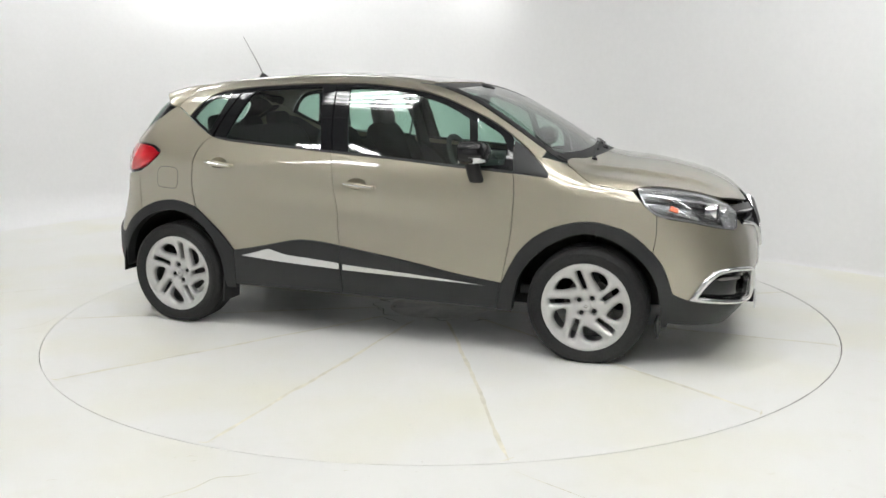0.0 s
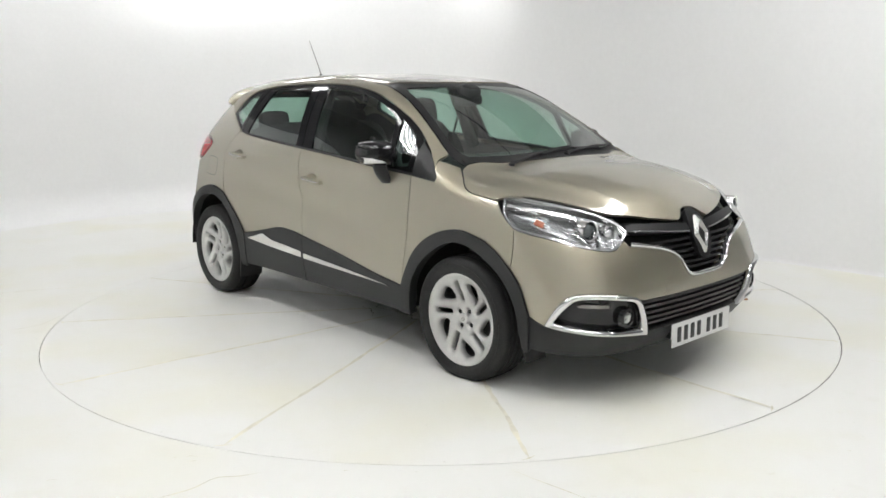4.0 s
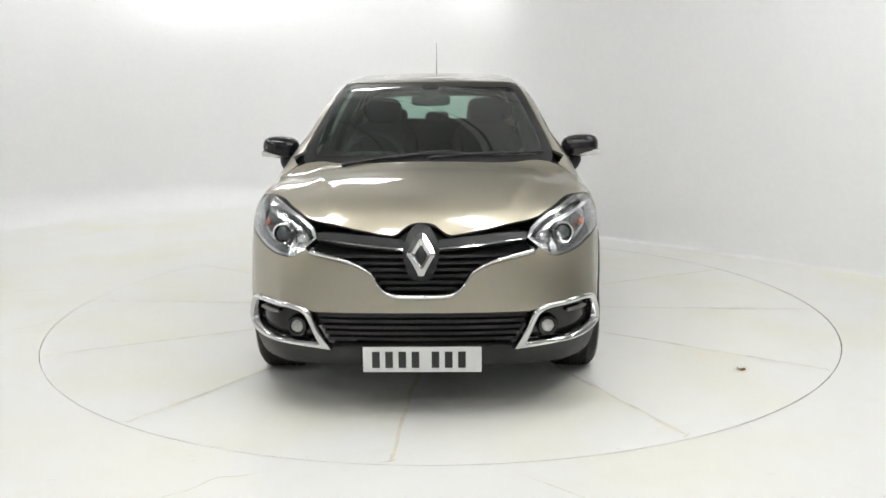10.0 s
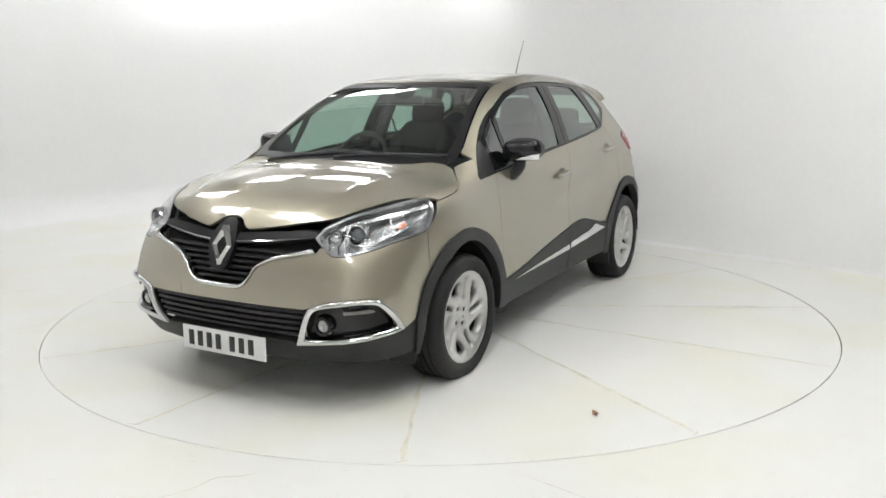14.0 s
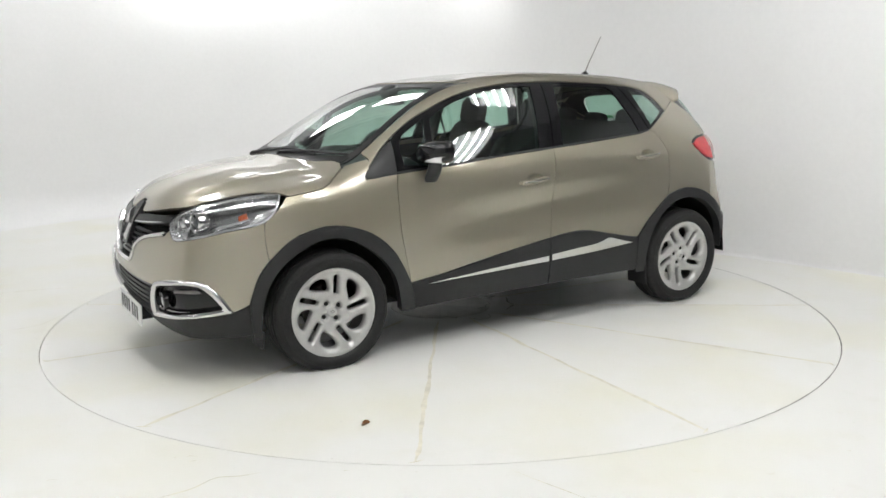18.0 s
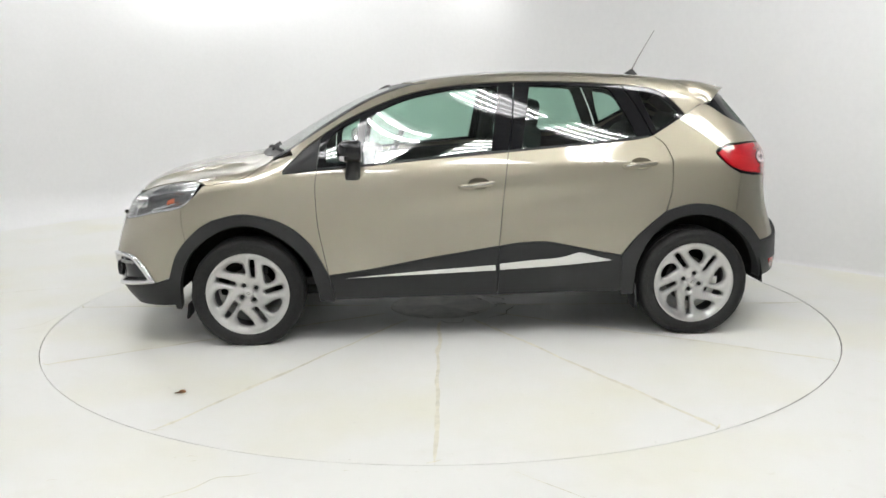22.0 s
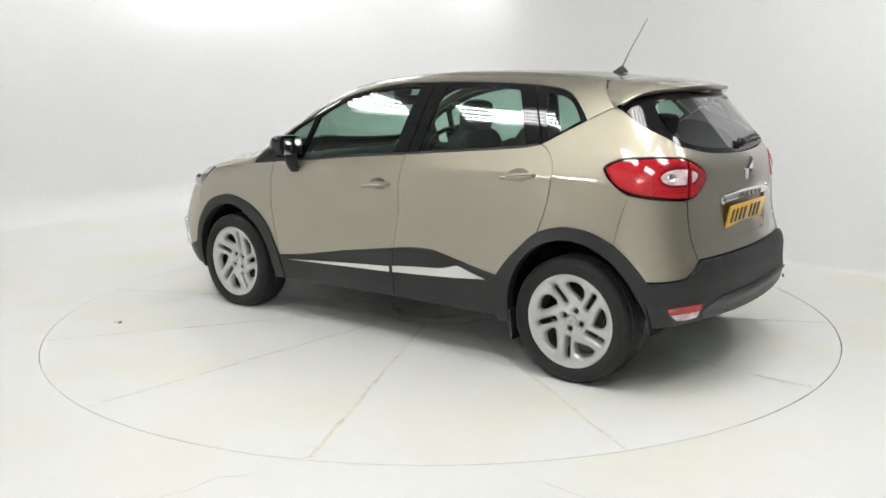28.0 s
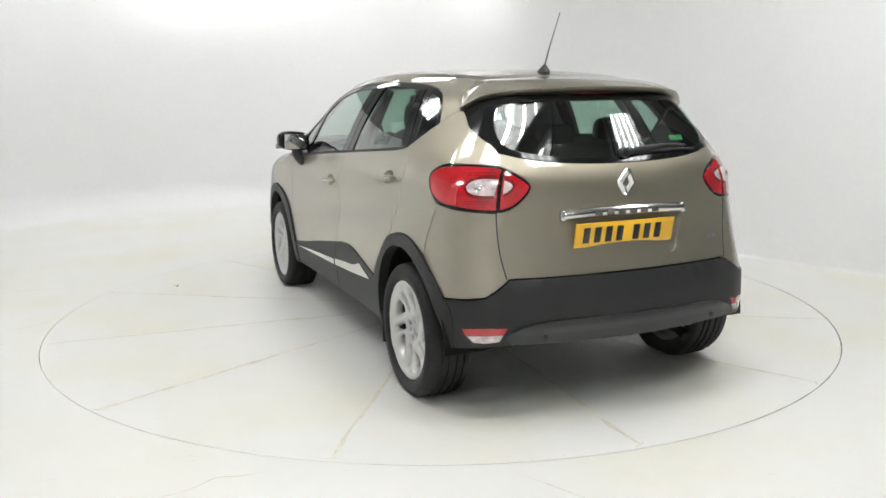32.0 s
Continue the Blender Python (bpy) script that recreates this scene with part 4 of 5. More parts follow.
def build_front():
    paint = [(0, .474), (.30, .474), (.520, .474, 1)] + FOG_OUT[2:8] + [(1.0, .362, 1), (1.04, .375), (*WING_EDGE[0], 1), WING_EDGE[1], (*WING_EDGE[2], 1), WING_EDGE[3], (*WING_EDGE[4], 1)]
    paint += LAMP_LOW[-3:0:-1] + [(.583, .716, 1)] + VEE_OUT[1:]
    bumper = panel("front_bumper", "C", mirrored(paint), PAINT, car, "champagne painted front bumper", gap=0.0015, step=0.045, edge=0.025)
    chin = [(0, .322), (.20, .322), (.455, .318, 1), (.468, .303), (.70, .328), (.9, .346), (1.0, .360), (1.087, .392, 1), (1.115, .30), (1.125, .235, 1), (1.0, .226), (.8, .216), (.5, .207), (0, .202)]
    panel("lower_bumper", "C", mirrored(chin), BLACK_PLASTIC, bumper, "black textured lower front bumper", step=0.05, depth=0.04)
    whole = lambda line: line + [(-u, v) for u, v in line[-2::-1]]
    bead("grille_surround", "C", whole(VEE_OUT), whole(VEE_IN), CHROME, bumper, "bright chrome strip under the grille", lift=.003, high=.012, closed=False, count=140)
    # upper grille: dark back, slats and a gloss bar
    lip = across("T", "C", [(1.975, .490), (2.0, .40), (2.046, .272), (2.082, .127), (2.068, .09), (2.044, .053), (2.036, 0)], 0.03)
    hole = [(*lip[0], 1)] + lip[1:] + [(-u, v) for u, v in lip[-2:0:-1]] + [(-lip[0][0], lip[0][1], 1), (-.585, .76), (-.563, .733, 1)] + [(-u, v) for u, v in VEE_IN[1:-1]] + VEE_IN[::-1][:-1] + [(.563, .733, 1), (.585, .76)]
    back = panel("grille_back", "C", hole, DARK, bumper, "dark opening behind the grille", lift=-.05, depth=0, gap=-.01, step=0.05)
    zs = np.array([q[1] for q in VEE_IN[::-1]])
    us = np.array([q[0] for q in VEE_IN[::-1]])
    for z in (.720, .692, .664, .636, .608, .580):
        w = float(np.interp(z, zs, us)) - .006
        panel("slat", "C", [(-w, z - .006, 1), (-w, z + .006, 1), (0, z + .006), (w, z + .006, 1), (w, z - .006, 1), (0, z - .006)], SLAT_BLACK, back, lift=-.016, depth=.03, gap=0, step=0.1, edge=0.05)
    for k in (1, -1):
        bar = [(k * .085, .742, 1), (k * .20, .748), (k * .40, .762), (k * .572, .778, 1), (k * .585, .803), (k * .40, .803), (k * .20, .792), (k * .10, .785, 1)]
        panel("grille_bar", "C", bar, SLAT_BLACK, back, "gloss black bar beside the emblem", lift=-.004, depth=.03, gap=0)
        strip = [(k * .09, .744, 1), (k * .20, .750), (k * .40, .764), (k * .555, .778, 1), (k * .40, .770), (k * .20, .756), (k * .09, .750, 1)]
        panel("bar_edge", "C", strip, CHROME, back, "thin bright edge", lift=.000, depth=.008, gap=0)
    shield = [(0, .842), (.035, .839), (.062, .822), (.086, .785), (.098, .735), (.082, .680), (.058, .632), (.038, .618), (0, .616)]
    shield_ob = panel("emblem_shield", "C", mirrored(shield), SLAT_BLACK, bumper, "gloss black shield behind the emblem", lift=.004, gap=0.001, depth=0.03)
    emblem(shield_ob, (2.114, 0, .722), (0, -19, 0), .071, .097, .026)
    # lower grille
    low = [(0, .470), (.30, .470), (.525, .470, 1), (.50, .40), (.468, .322, 1), (.2, .326), (0, .326)]
    lower = panel("lower_grille", "C", mirrored(low), DARK, bumper, "dark opening of the lower grille", lift=-.05, depth=0, gap=-.006, step=0.06)
    for z in (.350, .378, .406, .434, .460):
        w = .462 + (z - .322) * .35
        panel("slat", "C", [(-w, z - .007, 1), (-w, z + .007, 1), (0, z + .007), (w, z + .007, 1), (w, z - .007, 1), (0, z - .007)], SLAT_BLACK, lower, lift=-.014, depth=.035, gap=0, step=0.1, edge=0.05)
    # fog lamps
    for k in (1, -1):
        flip = lambda pts: [(k * q[0], *q[1:]) for q in pts]
        ring = bead("fog_lamp_surround", "C", flip(FOG_OUT), flip(FOG_IN), CHROME, bumper, "satin chrome frame round the fog lamp", lift=.004, high=.014)
        panel("recess", "C", flip(FOG_IN), GLOSS_BLACK, ring, "gloss black recess", lift=-.032, depth=0, gap=-.006)
        panel("daytime_lamp", "C", flip([(.70, .470, 1), (.82, .474, 1), (.85, .462), (.84, .458), (.70, .456, 1)]), STEEL, ring, "pale daytime lamp strip", lift=-.012, depth=.01, gap=0)
        p = lay("C", [(k * .610, .402)])
        n = slope(p)[0]
        at = p[0] - n * .020
        bm = lathe([(.0001, .008), (.016, .007), (.027, .003), (.029, .0)], 28, axis="x")
        lamp_turn = Vector(n).lerp(Vector((1, 0, 0)), .7).to_track_quat("X", "Z").to_matrix().to_4x4()
        place = Matrix.Translation(at + Vector((.012, 0, 0))) @ lamp_turn
        bmesh.ops.transform(bm, matrix=place, verts=bm.verts)
        part("fog_lamp", bm, FOG_GLASS, ring, "round clear fog lamp")
        bm = lathe([(.029, .0), (.031, .010), (.042, .008), (.048, -.012)], 28, axis="x")
        bmesh.ops.transform(bm, matrix=place, verts=bm.verts)
        part("fog_lamp_ring", bm, GLOSS_BLACK, ring)
    # towing eye cover
    panel("towing_eye_cover", "C", [(-.365, .482, 1), (-.285, .482, 1), (-.285, .545), (-.30, .552), (-.35, .552), (-.365, .545)], PAINT, bumper, "small square towing eye cover", lift=.0012, gap=0, depth=0.002)
    return bumper


def emblem(parent, at, turn, w, h, deep):
    """A hollow faceted diamond shape in chrome."""
    bm = bmesh.new()
    def rhomb(a, b, x, dz=0.0):
        return [bm.verts.new((x, a * c, b * s + dz)) for c, s in ((.16, 1), (1, .05), (1, -.05), (.16, -1), (-.16, -1), (-1, -.05), (-1, .05), (-.16, 1))]
    rings = [rhomb(w, h, 0), rhomb(w * .97, h * .97, deep * .4), rhomb(w * .60, h * .68, deep), rhomb(w * .25, h * .38, deep * .35), rhomb(w * .25, h * .38, 0)]
    for r, q in zip(rings, rings[1:]):
        for i in range(8):
            bm.faces.new((r[i], r[(i + 1) % 8], q[(i + 1) % 8], q[i]))
    bmesh.ops.transform(bm, matrix=pose(*at, *turn), verts=bm.verts)
    return part("emblem", bm, CHROME, parent, "chrome diamond-shaped emblem", sharp=12)


def build_headlights():
    for k in (1, -1):
        flip = lambda pts: [(k * q[0], *q[1:]) for q in pts]
        loop = flip(LAMP)
        ring = shrink(smooth_loop(LAMP, 0.03), .0022)
        ring = [(k * u, v) for u, v in ring]
        inner = shrink(smooth_loop(LAMP, 0.03), .013)
        inner = [(k * u, v) for u, v in inner]
        lamp = panel("headlight", "C", loop, GLOSS_BLACK, car, "large swept-back headlight with projector and clear lens", lift=-.002, holes=[ring], depth=.03, gap=.0008)
        panel("bezel", "C", ring, SATIN, lamp, "silver edge inside the lamp", lift=-.006, holes=[inner], depth=.045, gap=0)
        panel("housing", "C", inner, DARK_CHROME, lamp, "dark chromed lamp housing", lift=-.058, depth=0, gap=-.01)
        brow = [(u - k * .0, v) for u, v in flip(LAMP_TOP)]
        top = [(u, v - .026) for u, v in brow[1:-1]]
        low = [(u, v - .040) for u, v in brow[1:-1]]
        panel("brow", "C", hard(top) + hard(low[::-1]), REFLECTOR, lamp, "bright curved chrome brow", lift=-.020, depth=.03, gap=0)
        for at, r, name in (((1.972, .640, .788), .042, "projector"), ((2.010, .545, .768), .034, "reflector")):
            bm = lathe([(r * 1.15, -.05), (r * 1.15, .0), (r * 1.10, .008), (r * .96, .004), (r * .90, -.012)], 32, axis="x")
            m = pose(at[0] - .035, k * at[1], at[2], 0, 0, k * 12)
            bmesh.ops.transform(bm, matrix=m, verts=bm.verts)
            ob = part(name, bm, CHROME, lamp, "chrome ring of the lamp")
            bm = lathe([(r * .9, -.012), (r * .7, .004), (r * .4, .012), (.0001, .015)], 32, axis="x")
            bmesh.ops.transform(bm, matrix=m, verts=bm.verts)
            part("bulb_lens", bm, BULB_GLASS if name == "projector" else REFLECTOR, ob, "rounded inner lens")
        for i, u in enumerate((.60, .645, .69)):
            panel("reflector_facet", "C", flip([(u, .722, 1), (u + .035, .716, 1), (u + .04, .800, 1), (u + .005, .800, 1)]), REFLECTOR, lamp, "chrome reflector facet", lift=-.045 + .006 * i, depth=.006, gap=0)
        panel("turn_signal", "C", flip([(1.02, .836, 1), (1.065, .852, 1), (1.078, .828, 1), (1.03, .812, 1)]), AMBER, lamp, "amber turn signal cover", lift=-.035, depth=.01, gap=0)
        panel("side_reflector", "C", flip([(.90, .768, 1), (1.04, .800, 1), (1.10, .826, 1), (1.0, .806), (.91, .79, 1)]), REFLECTOR, lamp, "chrome outer reflector", lift=-.04, depth=.01, gap=0)
        panel("lens", "C", loop, LENS, lamp, "clear lens", lift=-.0005, gap=.004, depth=0)


DARK_CHROME = material("dark_chromed_plastic", (0.30, 0.30, 0.30), 0.26, 0.75, grain=0.2, scale=70)
FOG_GLASS = material("fog_lamp_glass", (0.42, 0.42, 0.41), 0.12, 0.7, 1.0, grain=0.3, scale=90)
BULB_GLASS = material("projector_glass", (0.10, 0.11, 0.115), 0.05, 0.5, 1.0)
REFLECTOR = material("lamp_reflector_silver", (0.74, 0.74, 0.74), 0.20, 0.85, grain=0.2, scale=120, bump=0.5)

TAIL = [(1.410, 1.064, 1), (1.325, 1.103), (1.176, 1.120), (1.03, 1.123), (.915, 1.116), (.834, 1.092), (.755, 1.055), (.730, 1.030), (.752, .990), (.824, .938), (.90, .921), (1.108, .932), (1.24, .950), (1.33, .988)]


def build_rear():
    # tailgate with the plate's recess
    recess = [(.335, .876, 1), (.325, .86), (.285, .715), (.262, .700), (0, .700), (-.262, .700), (-.285, .715), (-.325, .86), (-.335, .876, 1)]
    lamp_in = [(u, v) for u, v in smooth_loop(TAIL, .03)]
    cutout = seen_as("B", lay("D", np.array(lamp_in)))
    keep = cutout[cutout[:, 0] < .614]
    mid = keep.mean(0)
    order = np.argsort(np.arctan2(keep[:, 1] - mid[1], keep[:, 0] - mid[0]))
    keep = keep[order]
    # the tailgate's outline steps in round the inner lamps
    top_i, low_i = keep[:, 1].max(), keep[keep[:, 0] > .57][:, 1].min()
    inner = sorted([tuple(q) for q in keep], key=lambda q: np.arctan2(q[1] - 1.02, -(q[0] - .614)))
    half = [(0, .640), (.40, .640), (.589, .642, 1), (.604, .74), (.612, .87), (.613, low_i, 1)] + [q for q in inner] + [(.613, top_i, 1), (.620, 1.192, 1), (.578, 1.174), (.45, 1.142), (.296, 1.124), (0, 1.114)]
    gate = panel("tailgate", "B", mirrored(half), PAINT, car, "champagne painted tailgate", holes=[recess], step=.045, edge=.025)
    panel("plate_recess", "B", recess, PAINT, gate, "recess for the plate", lift=-.013, gap=-.001, depth=0)
    low = [(.322, .874), (.16, .880), (0, .882), (-.16, .880), (-.322, .874)]
    top = [(.318, .918), (.16, .928), (0, .930), (-.16, .928), (-.318, .918)]
    garnish = bead("garnish_bar", "B", low, top, CHROME, gate, "rounded chrome bar over the plate with a row of plain letter bars", lift=.004, high=.020, depth=.02, closed=False, count=60)
    for k in (1, -1):
        part("bar_end", pad((.034, .030, .050), (lay("B", [(k * .320, .898)])[0][0] - .004, k * .320, .897), (0, 8, 0), .6), CHROME, garnish, "rounded chrome end")
    for i in range(6):
        y = .150 - i * .060
        panel("letter_bar", "B", [(y - .017, .893, 1), (y + .017, .893, 1), (y + .017, .915, 1), (y - .017, .915, 1)], STEEL, garnish, "plain grey letter bar", lift=.026, depth=.006, gap=0)
    emblem(gate, (-1.853, 0, 1.030), (0, 10, 180), .050, .066, .018)
    for k in (1, -1):
        line = [(.588, .642), (.603, .74), (.6115, .87), (.6125, .925)]
        strip = hard([(k * u, v) for u, v in line]) + hard([(k * (u + .0055), v) for u, v in line[::-1]])
        panel("tailgate_joint", "B", strip, SEAL, gate, "dark joint beside the tailgate", lift=.0012, depth=.002, gap=0, edge=.03)
    panel("badge", "B", [(-.545, .735, 1), (-.480, .735, 1), (-.480, .752, 1), (-.545, .752, 1)], CHROME, gate, "small chrome badge", lift=.004, depth=.005, gap=0)
    # rear window
    half = [(0, 1.118), (.296, 1.128), (.45, 1.146), (.578, 1.178), (.624, 1.205), (.634, 1.262), (.612, 1.33), (.572, 1.395), (.48, 1.428), (.30, 1.440), (0, 1.445)]
    hole = [(0, 1.142), (.30, 1.150), (.44, 1.168), (.52, 1.192), (.545, 1.235), (.525, 1.32), (.49, 1.365), (.42, 1.385), (0, 1.392)]
    border = panel("rear_window_border", "B", mirrored(half), GLOSS_BLACK, gate, "black border of the rear window", lift=-.003, holes=[mirrored(hole)], depth=.008, gap=.001)
    panel("rear_window", "B", mirrored(hole), PRIVACY, border, "dark green-tinted rear window", lift=-.004, gap=-.001, depth=0, step=.06, clean=True)
    panel("window_sticker", "B", [(-.335, 1.205, 1), (-.415, 1.205, 1), (-.415, 1.228, 1), (-.335, 1.228, 1)], STICKER, border, "small green window sticker", lift=-.012, depth=0, gap=0)
    # wiper
    bm = lathe([(.0001, .03), (.022, .026), (.026, .0)], 20, axis="x")
    p = lay("B", [(-.03, 1.158)])[0]
    bmesh.ops.transform(bm, matrix=pose(*p, 0, 0, 180), verts=bm.verts)
    pts = lay("B", [(-.03, 1.158), (-.12, 1.172), (-.24, 1.182), (-.38, 1.178)]) + np.array((-.024, 0, 0))
    tube(pts, [.015, .013, .010, .005], 8, bm)
    wiper = part("rear_wiper", bm, BLACK_PLASTIC, gate, "black rear wiper")
    pts = lay("B", [(-.08, 1.150), (-.20, 1.158), (-.33, 1.162), (-.44, 1.160)]) + np.array((-.010, 0, 0))
    part("blade", tube(pts, .006, 6), SEAL, wiper)
    # spoiler: flows from the roof's rear edge down to the pillars
    bm = bmesh.new()
    rows = []
    across_car = np.linspace(-1, 1, 45)
    at = (0, .25, .5, .72, .86, 1)
    edge_y = natural(at, (0, .16, .315, .452, .545, .604))
    lead_x = natural(at, (-1.306, -1.303, -1.296, -1.285, -1.330, -1.398))
    tip_x = natural(at, (-1.650, -1.641, -1.612, -1.560, -1.505, -1.440))
    tip_y = natural(at, (0, .165, .325, .462, .545, .616))
    tip_z = natural(at, (1.452, 1.450, 1.444, 1.432, 1.412, 1.362))
    for s in across_car:
        k, sign = np.array([abs(s)]), 1 if s >= 0 else -1
        y0, x0, x1, y1, z1 = (float(f(k)[0]) for f in (edge_y, lead_x, tip_x, tip_y, tip_z))
        a = settle(np.array([[x0, y0, 1.51 - .9 * max(0, y0 - .42)]]), .001, 25)[0]
        b = np.array((x1, y1, z1))
        n = slope(a[None])[0]
        bulge = lambda t: a * (1 - t) + b * t + n * .012 * math.sin(t * math.pi)
        row = [a - n * .02, a, bulge(.25), bulge(.5), bulge(.75), bulge(.93), b, b + (.006, -.004, -.012), b + (.05, -.02 * abs(s), -.030), a * .45 + b * .55 - n * .05]
        rows.append([bm.verts.new((q[0], sign * q[1], q[2])) for q in row])
    for r, q in zip(rows, rows[1:]):
        for i in range(len(r) - 1):
            bm.faces.new((r[i], r[i + 1], q[i + 1], q[i]))
    spoiler = part("roof_spoiler", bm, PAINT, gate, "champagne painted roof spoiler", sharp=50)
    part("brake_light", block((.012, .24, .014), (-1.585, 0, 1.424), bevel=.004), RED_LENS, spoiler, "slim red high brake light")
    # painted bumper corners and black lower bumper
    corner = [(1.24, .946, 1), (1.108, .929), (.90, .918), (.876, .916, 1), (.866, .86), (.84, .75), (.813, .645, 1), (.86, .602), (.915, .568, 1), (1.02, .557), (1.126, .553, 1), (1.21, .644), (1.303, .714, 1), (1.274, .839)]
    lower = [(0, .634), (.40, .635), (.808, .637, 1), (.86, .596), (.915, .563, 1), (1.02, .551), (1.126, .547, 1), (1.10, .45), (1.07, .335, 1), (.95, .347), (.80, .360), (.4, .352), (0, .350)]
    bumper = panel("rear_bumper", "D", mirrored(lower), BLACK_PLASTIC, car, "black textured rear bumper with painted corners", step=.05, depth=.05, lift=lambda q: .010 + .022 * np.exp(-((q[:, 1] - .585) / .05) ** 2) * np.clip((1.0 - np.abs(q[:, 0])) / .3, 0, 1))
    for k in (1, -1):
        flip = lambda pts: [(k * q[0], *q[1:]) for q in pts]
        panel("bumper_corner", "D", flip(corner), PAINT, bumper, "champagne painted bumper corner", gap=.0015)
        refl = panel("rear_reflector", "D", flip([(1.018, .430, 1), (.90, .440), (.810, .440, 1), (.828, .412, 1), (.90, .408), (1.0, .402, 1)]), RED_LENS, bumper, "red reflector in the bumper", lift=.014, depth=.02, gap=0)
        panel("fog_lens", "D", flip([(1.0, .400, 1), (.90, .406), (.829, .410, 1), (.847, .382, 1), (.90, .374), (.965, .373, 1)]), WHITE_LENS, refl, "pale lower lens", lift=.012, depth=.02, gap=0)
        panel("lamp_pocket", "D", flip([(1.04, .440), (.92, .450), (.79, .448), (.83, .376), (.90, .362), (.985, .362)]), SEAL, refl, "black lamp pocket", lift=.0115, depth=0, gap=0)
    insert = [(0, .457), (.30, .457), (.627, .455), (.74, .437), (.82, .398), (.80, .363, 1), (.4, .354), (0, .351)]
    panel("diffuser", "D", mirrored(insert), DIFFUSER, bumper, "dark grey lower bumper insert", lift=lambda q: .014 + .014 * np.exp(-((q[:, 1] - .435) / .018) ** 2), depth=.03, step=.016)
    for y in (-.10, .10):
        p = lay("B", [(y * 4.5, .393)])[0]
        part("parking_sensor", lathe([(.0001, .006), (.010, .005), (.011, 0)], 16, axis="x"), SEAL, bumper).matrix_basis = pose(p[0] - .034, p[1], p[2], 0, 0, 180)
    # tail lamps, each parted by the tailgate's seam
    for k in (1, -1):
        flip = lambda pts: [(k * q[0], *q[1:]) for q in pts]
        outer = smooth_loop(TAIL, .02)
        big = [tuple(q) for q in outer]
        back = panel("tail_light", "D", flip(big), GLOSS_BLACK, car, "red tail light with a pale centre", lift=-.006, depth=.02, gap=0)
        lens = shrink(outer, .012)
        red_out = [tuple(q) for q in lens if q[0] > .897]
        red_in = [tuple(q) for q in lens if q[0] < .882]
        pale = [(1.066, 1.026), (1.045, 1.047), (.995, 1.060), (.93, 1.062), (.87, 1.056), (.838, 1.046), (.826, 1.034), (.842, 1.016), (.87, 1.002), (.94, .994), (1.015, .997), (1.052, 1.010)]
        pale_out = [q for q in map(tuple, smooth_loop(pale, .015)) if q[0] > .899]
        pale_in = [q for q in map(tuple, smooth_loop(pale, .015)) if q[0] < .880]
        for name, red, white in (("outer_lens", red_out, pale_out), ("inner_lens", red_in, pale_in)):
            cyc = lambda pts: pts[max(range(len(pts)), key=lambda i: math.dist(pts[i], pts[i - 1])):] + pts[:max(range(len(pts)), key=lambda i: math.dist(pts[i], pts[i - 1]))]
            red, white = cyc(red), cyc(white)
            lens_ob = panel(name, "D", flip([(*red[0], 1)] + red[1:-1] + [(*red[-1], 1)]), RED_LENS, back, "glossy red lens", lift=.004, depth=.012, gap=0)
            if name == "outer_lens":
                for v in (1.080, 1.090, .972, .962):
                    panel("lens_rib", "D", flip([(.912, v, 1), (1.0, v - .001), (1.075, v - .004, 1), (1.075, v - .007, 1), (1.0, v - .004), (.912, v - .003, 1)]), DEEP_RED, lens_ob, lift=.0052, depth=.003, gap=0)
                panel("corner_reflector", "D", flip([(1.362, 1.062, 1), (1.25, 1.052), (1.115, 1.030, 1), (1.105, .948, 1), (1.23, .966), (1.31, 1.005)]), RED_FLAT, lens_ob, "flat bright red corner reflector", lift=.0058, depth=.003, gap=0)
            panel("pale_lens", "D", flip([(*white[0], 1)] + white[1:-1] + [(*white[-1], 1)]), WHITE_LENS, lens_ob, "pale pink clear lens", lift=.0065, depth=.004, gap=0)
            # darker red surround, and a bright bulb mirror behind the outer pane
            wide = [tuple(q) for q in shrink(smooth_loop(pale, .015), -.013)]
            wide = cyc([q for q in wide if (q[0] > .899 if name == "outer_lens" else q[0] < .880)])
            panel("lens_ring", "D", flip([(*wide[0], 1)] + wide[1:-1] + [(*wide[-1], 1)]), DEEP_RED, lens_ob, "darker red ring round the pale lens", lift=.0052, depth=.003, gap=0)
            if name == "outer_lens":
                at = lay("D", [(k * 1.0, 1.028)])[0]
                nrm = Vector(slope(at[None])[0])
                bm = lathe([(.0001, .001), (.010, .003), (.018, .006), (.020, .005)], 24, axis="x")
                bmesh.ops.transform(bm, matrix=Matrix.Translation(Vector(at) + nrm * .004) @ nrm.to_track_quat("X", "Z").to_matrix().to_4x4(), verts=bm.verts)
                part("bulb_mirror", bm, CHROME, lens_ob, "small round chrome bulb mirror")


DEEP_RED = material("dark_red_lens", (0.16, 0.003, 0.006), 0.12, coat=1.0, grain=0.1, scale=80)
STICKER = material("green_sticker", (0.03, 0.35, 0.10), 0.5)
DIFFUSER = material("dark_grey_plastic", (0.026, 0.027, 0.028), 0.45, grain=0.12, scale=500, bump=0.15)


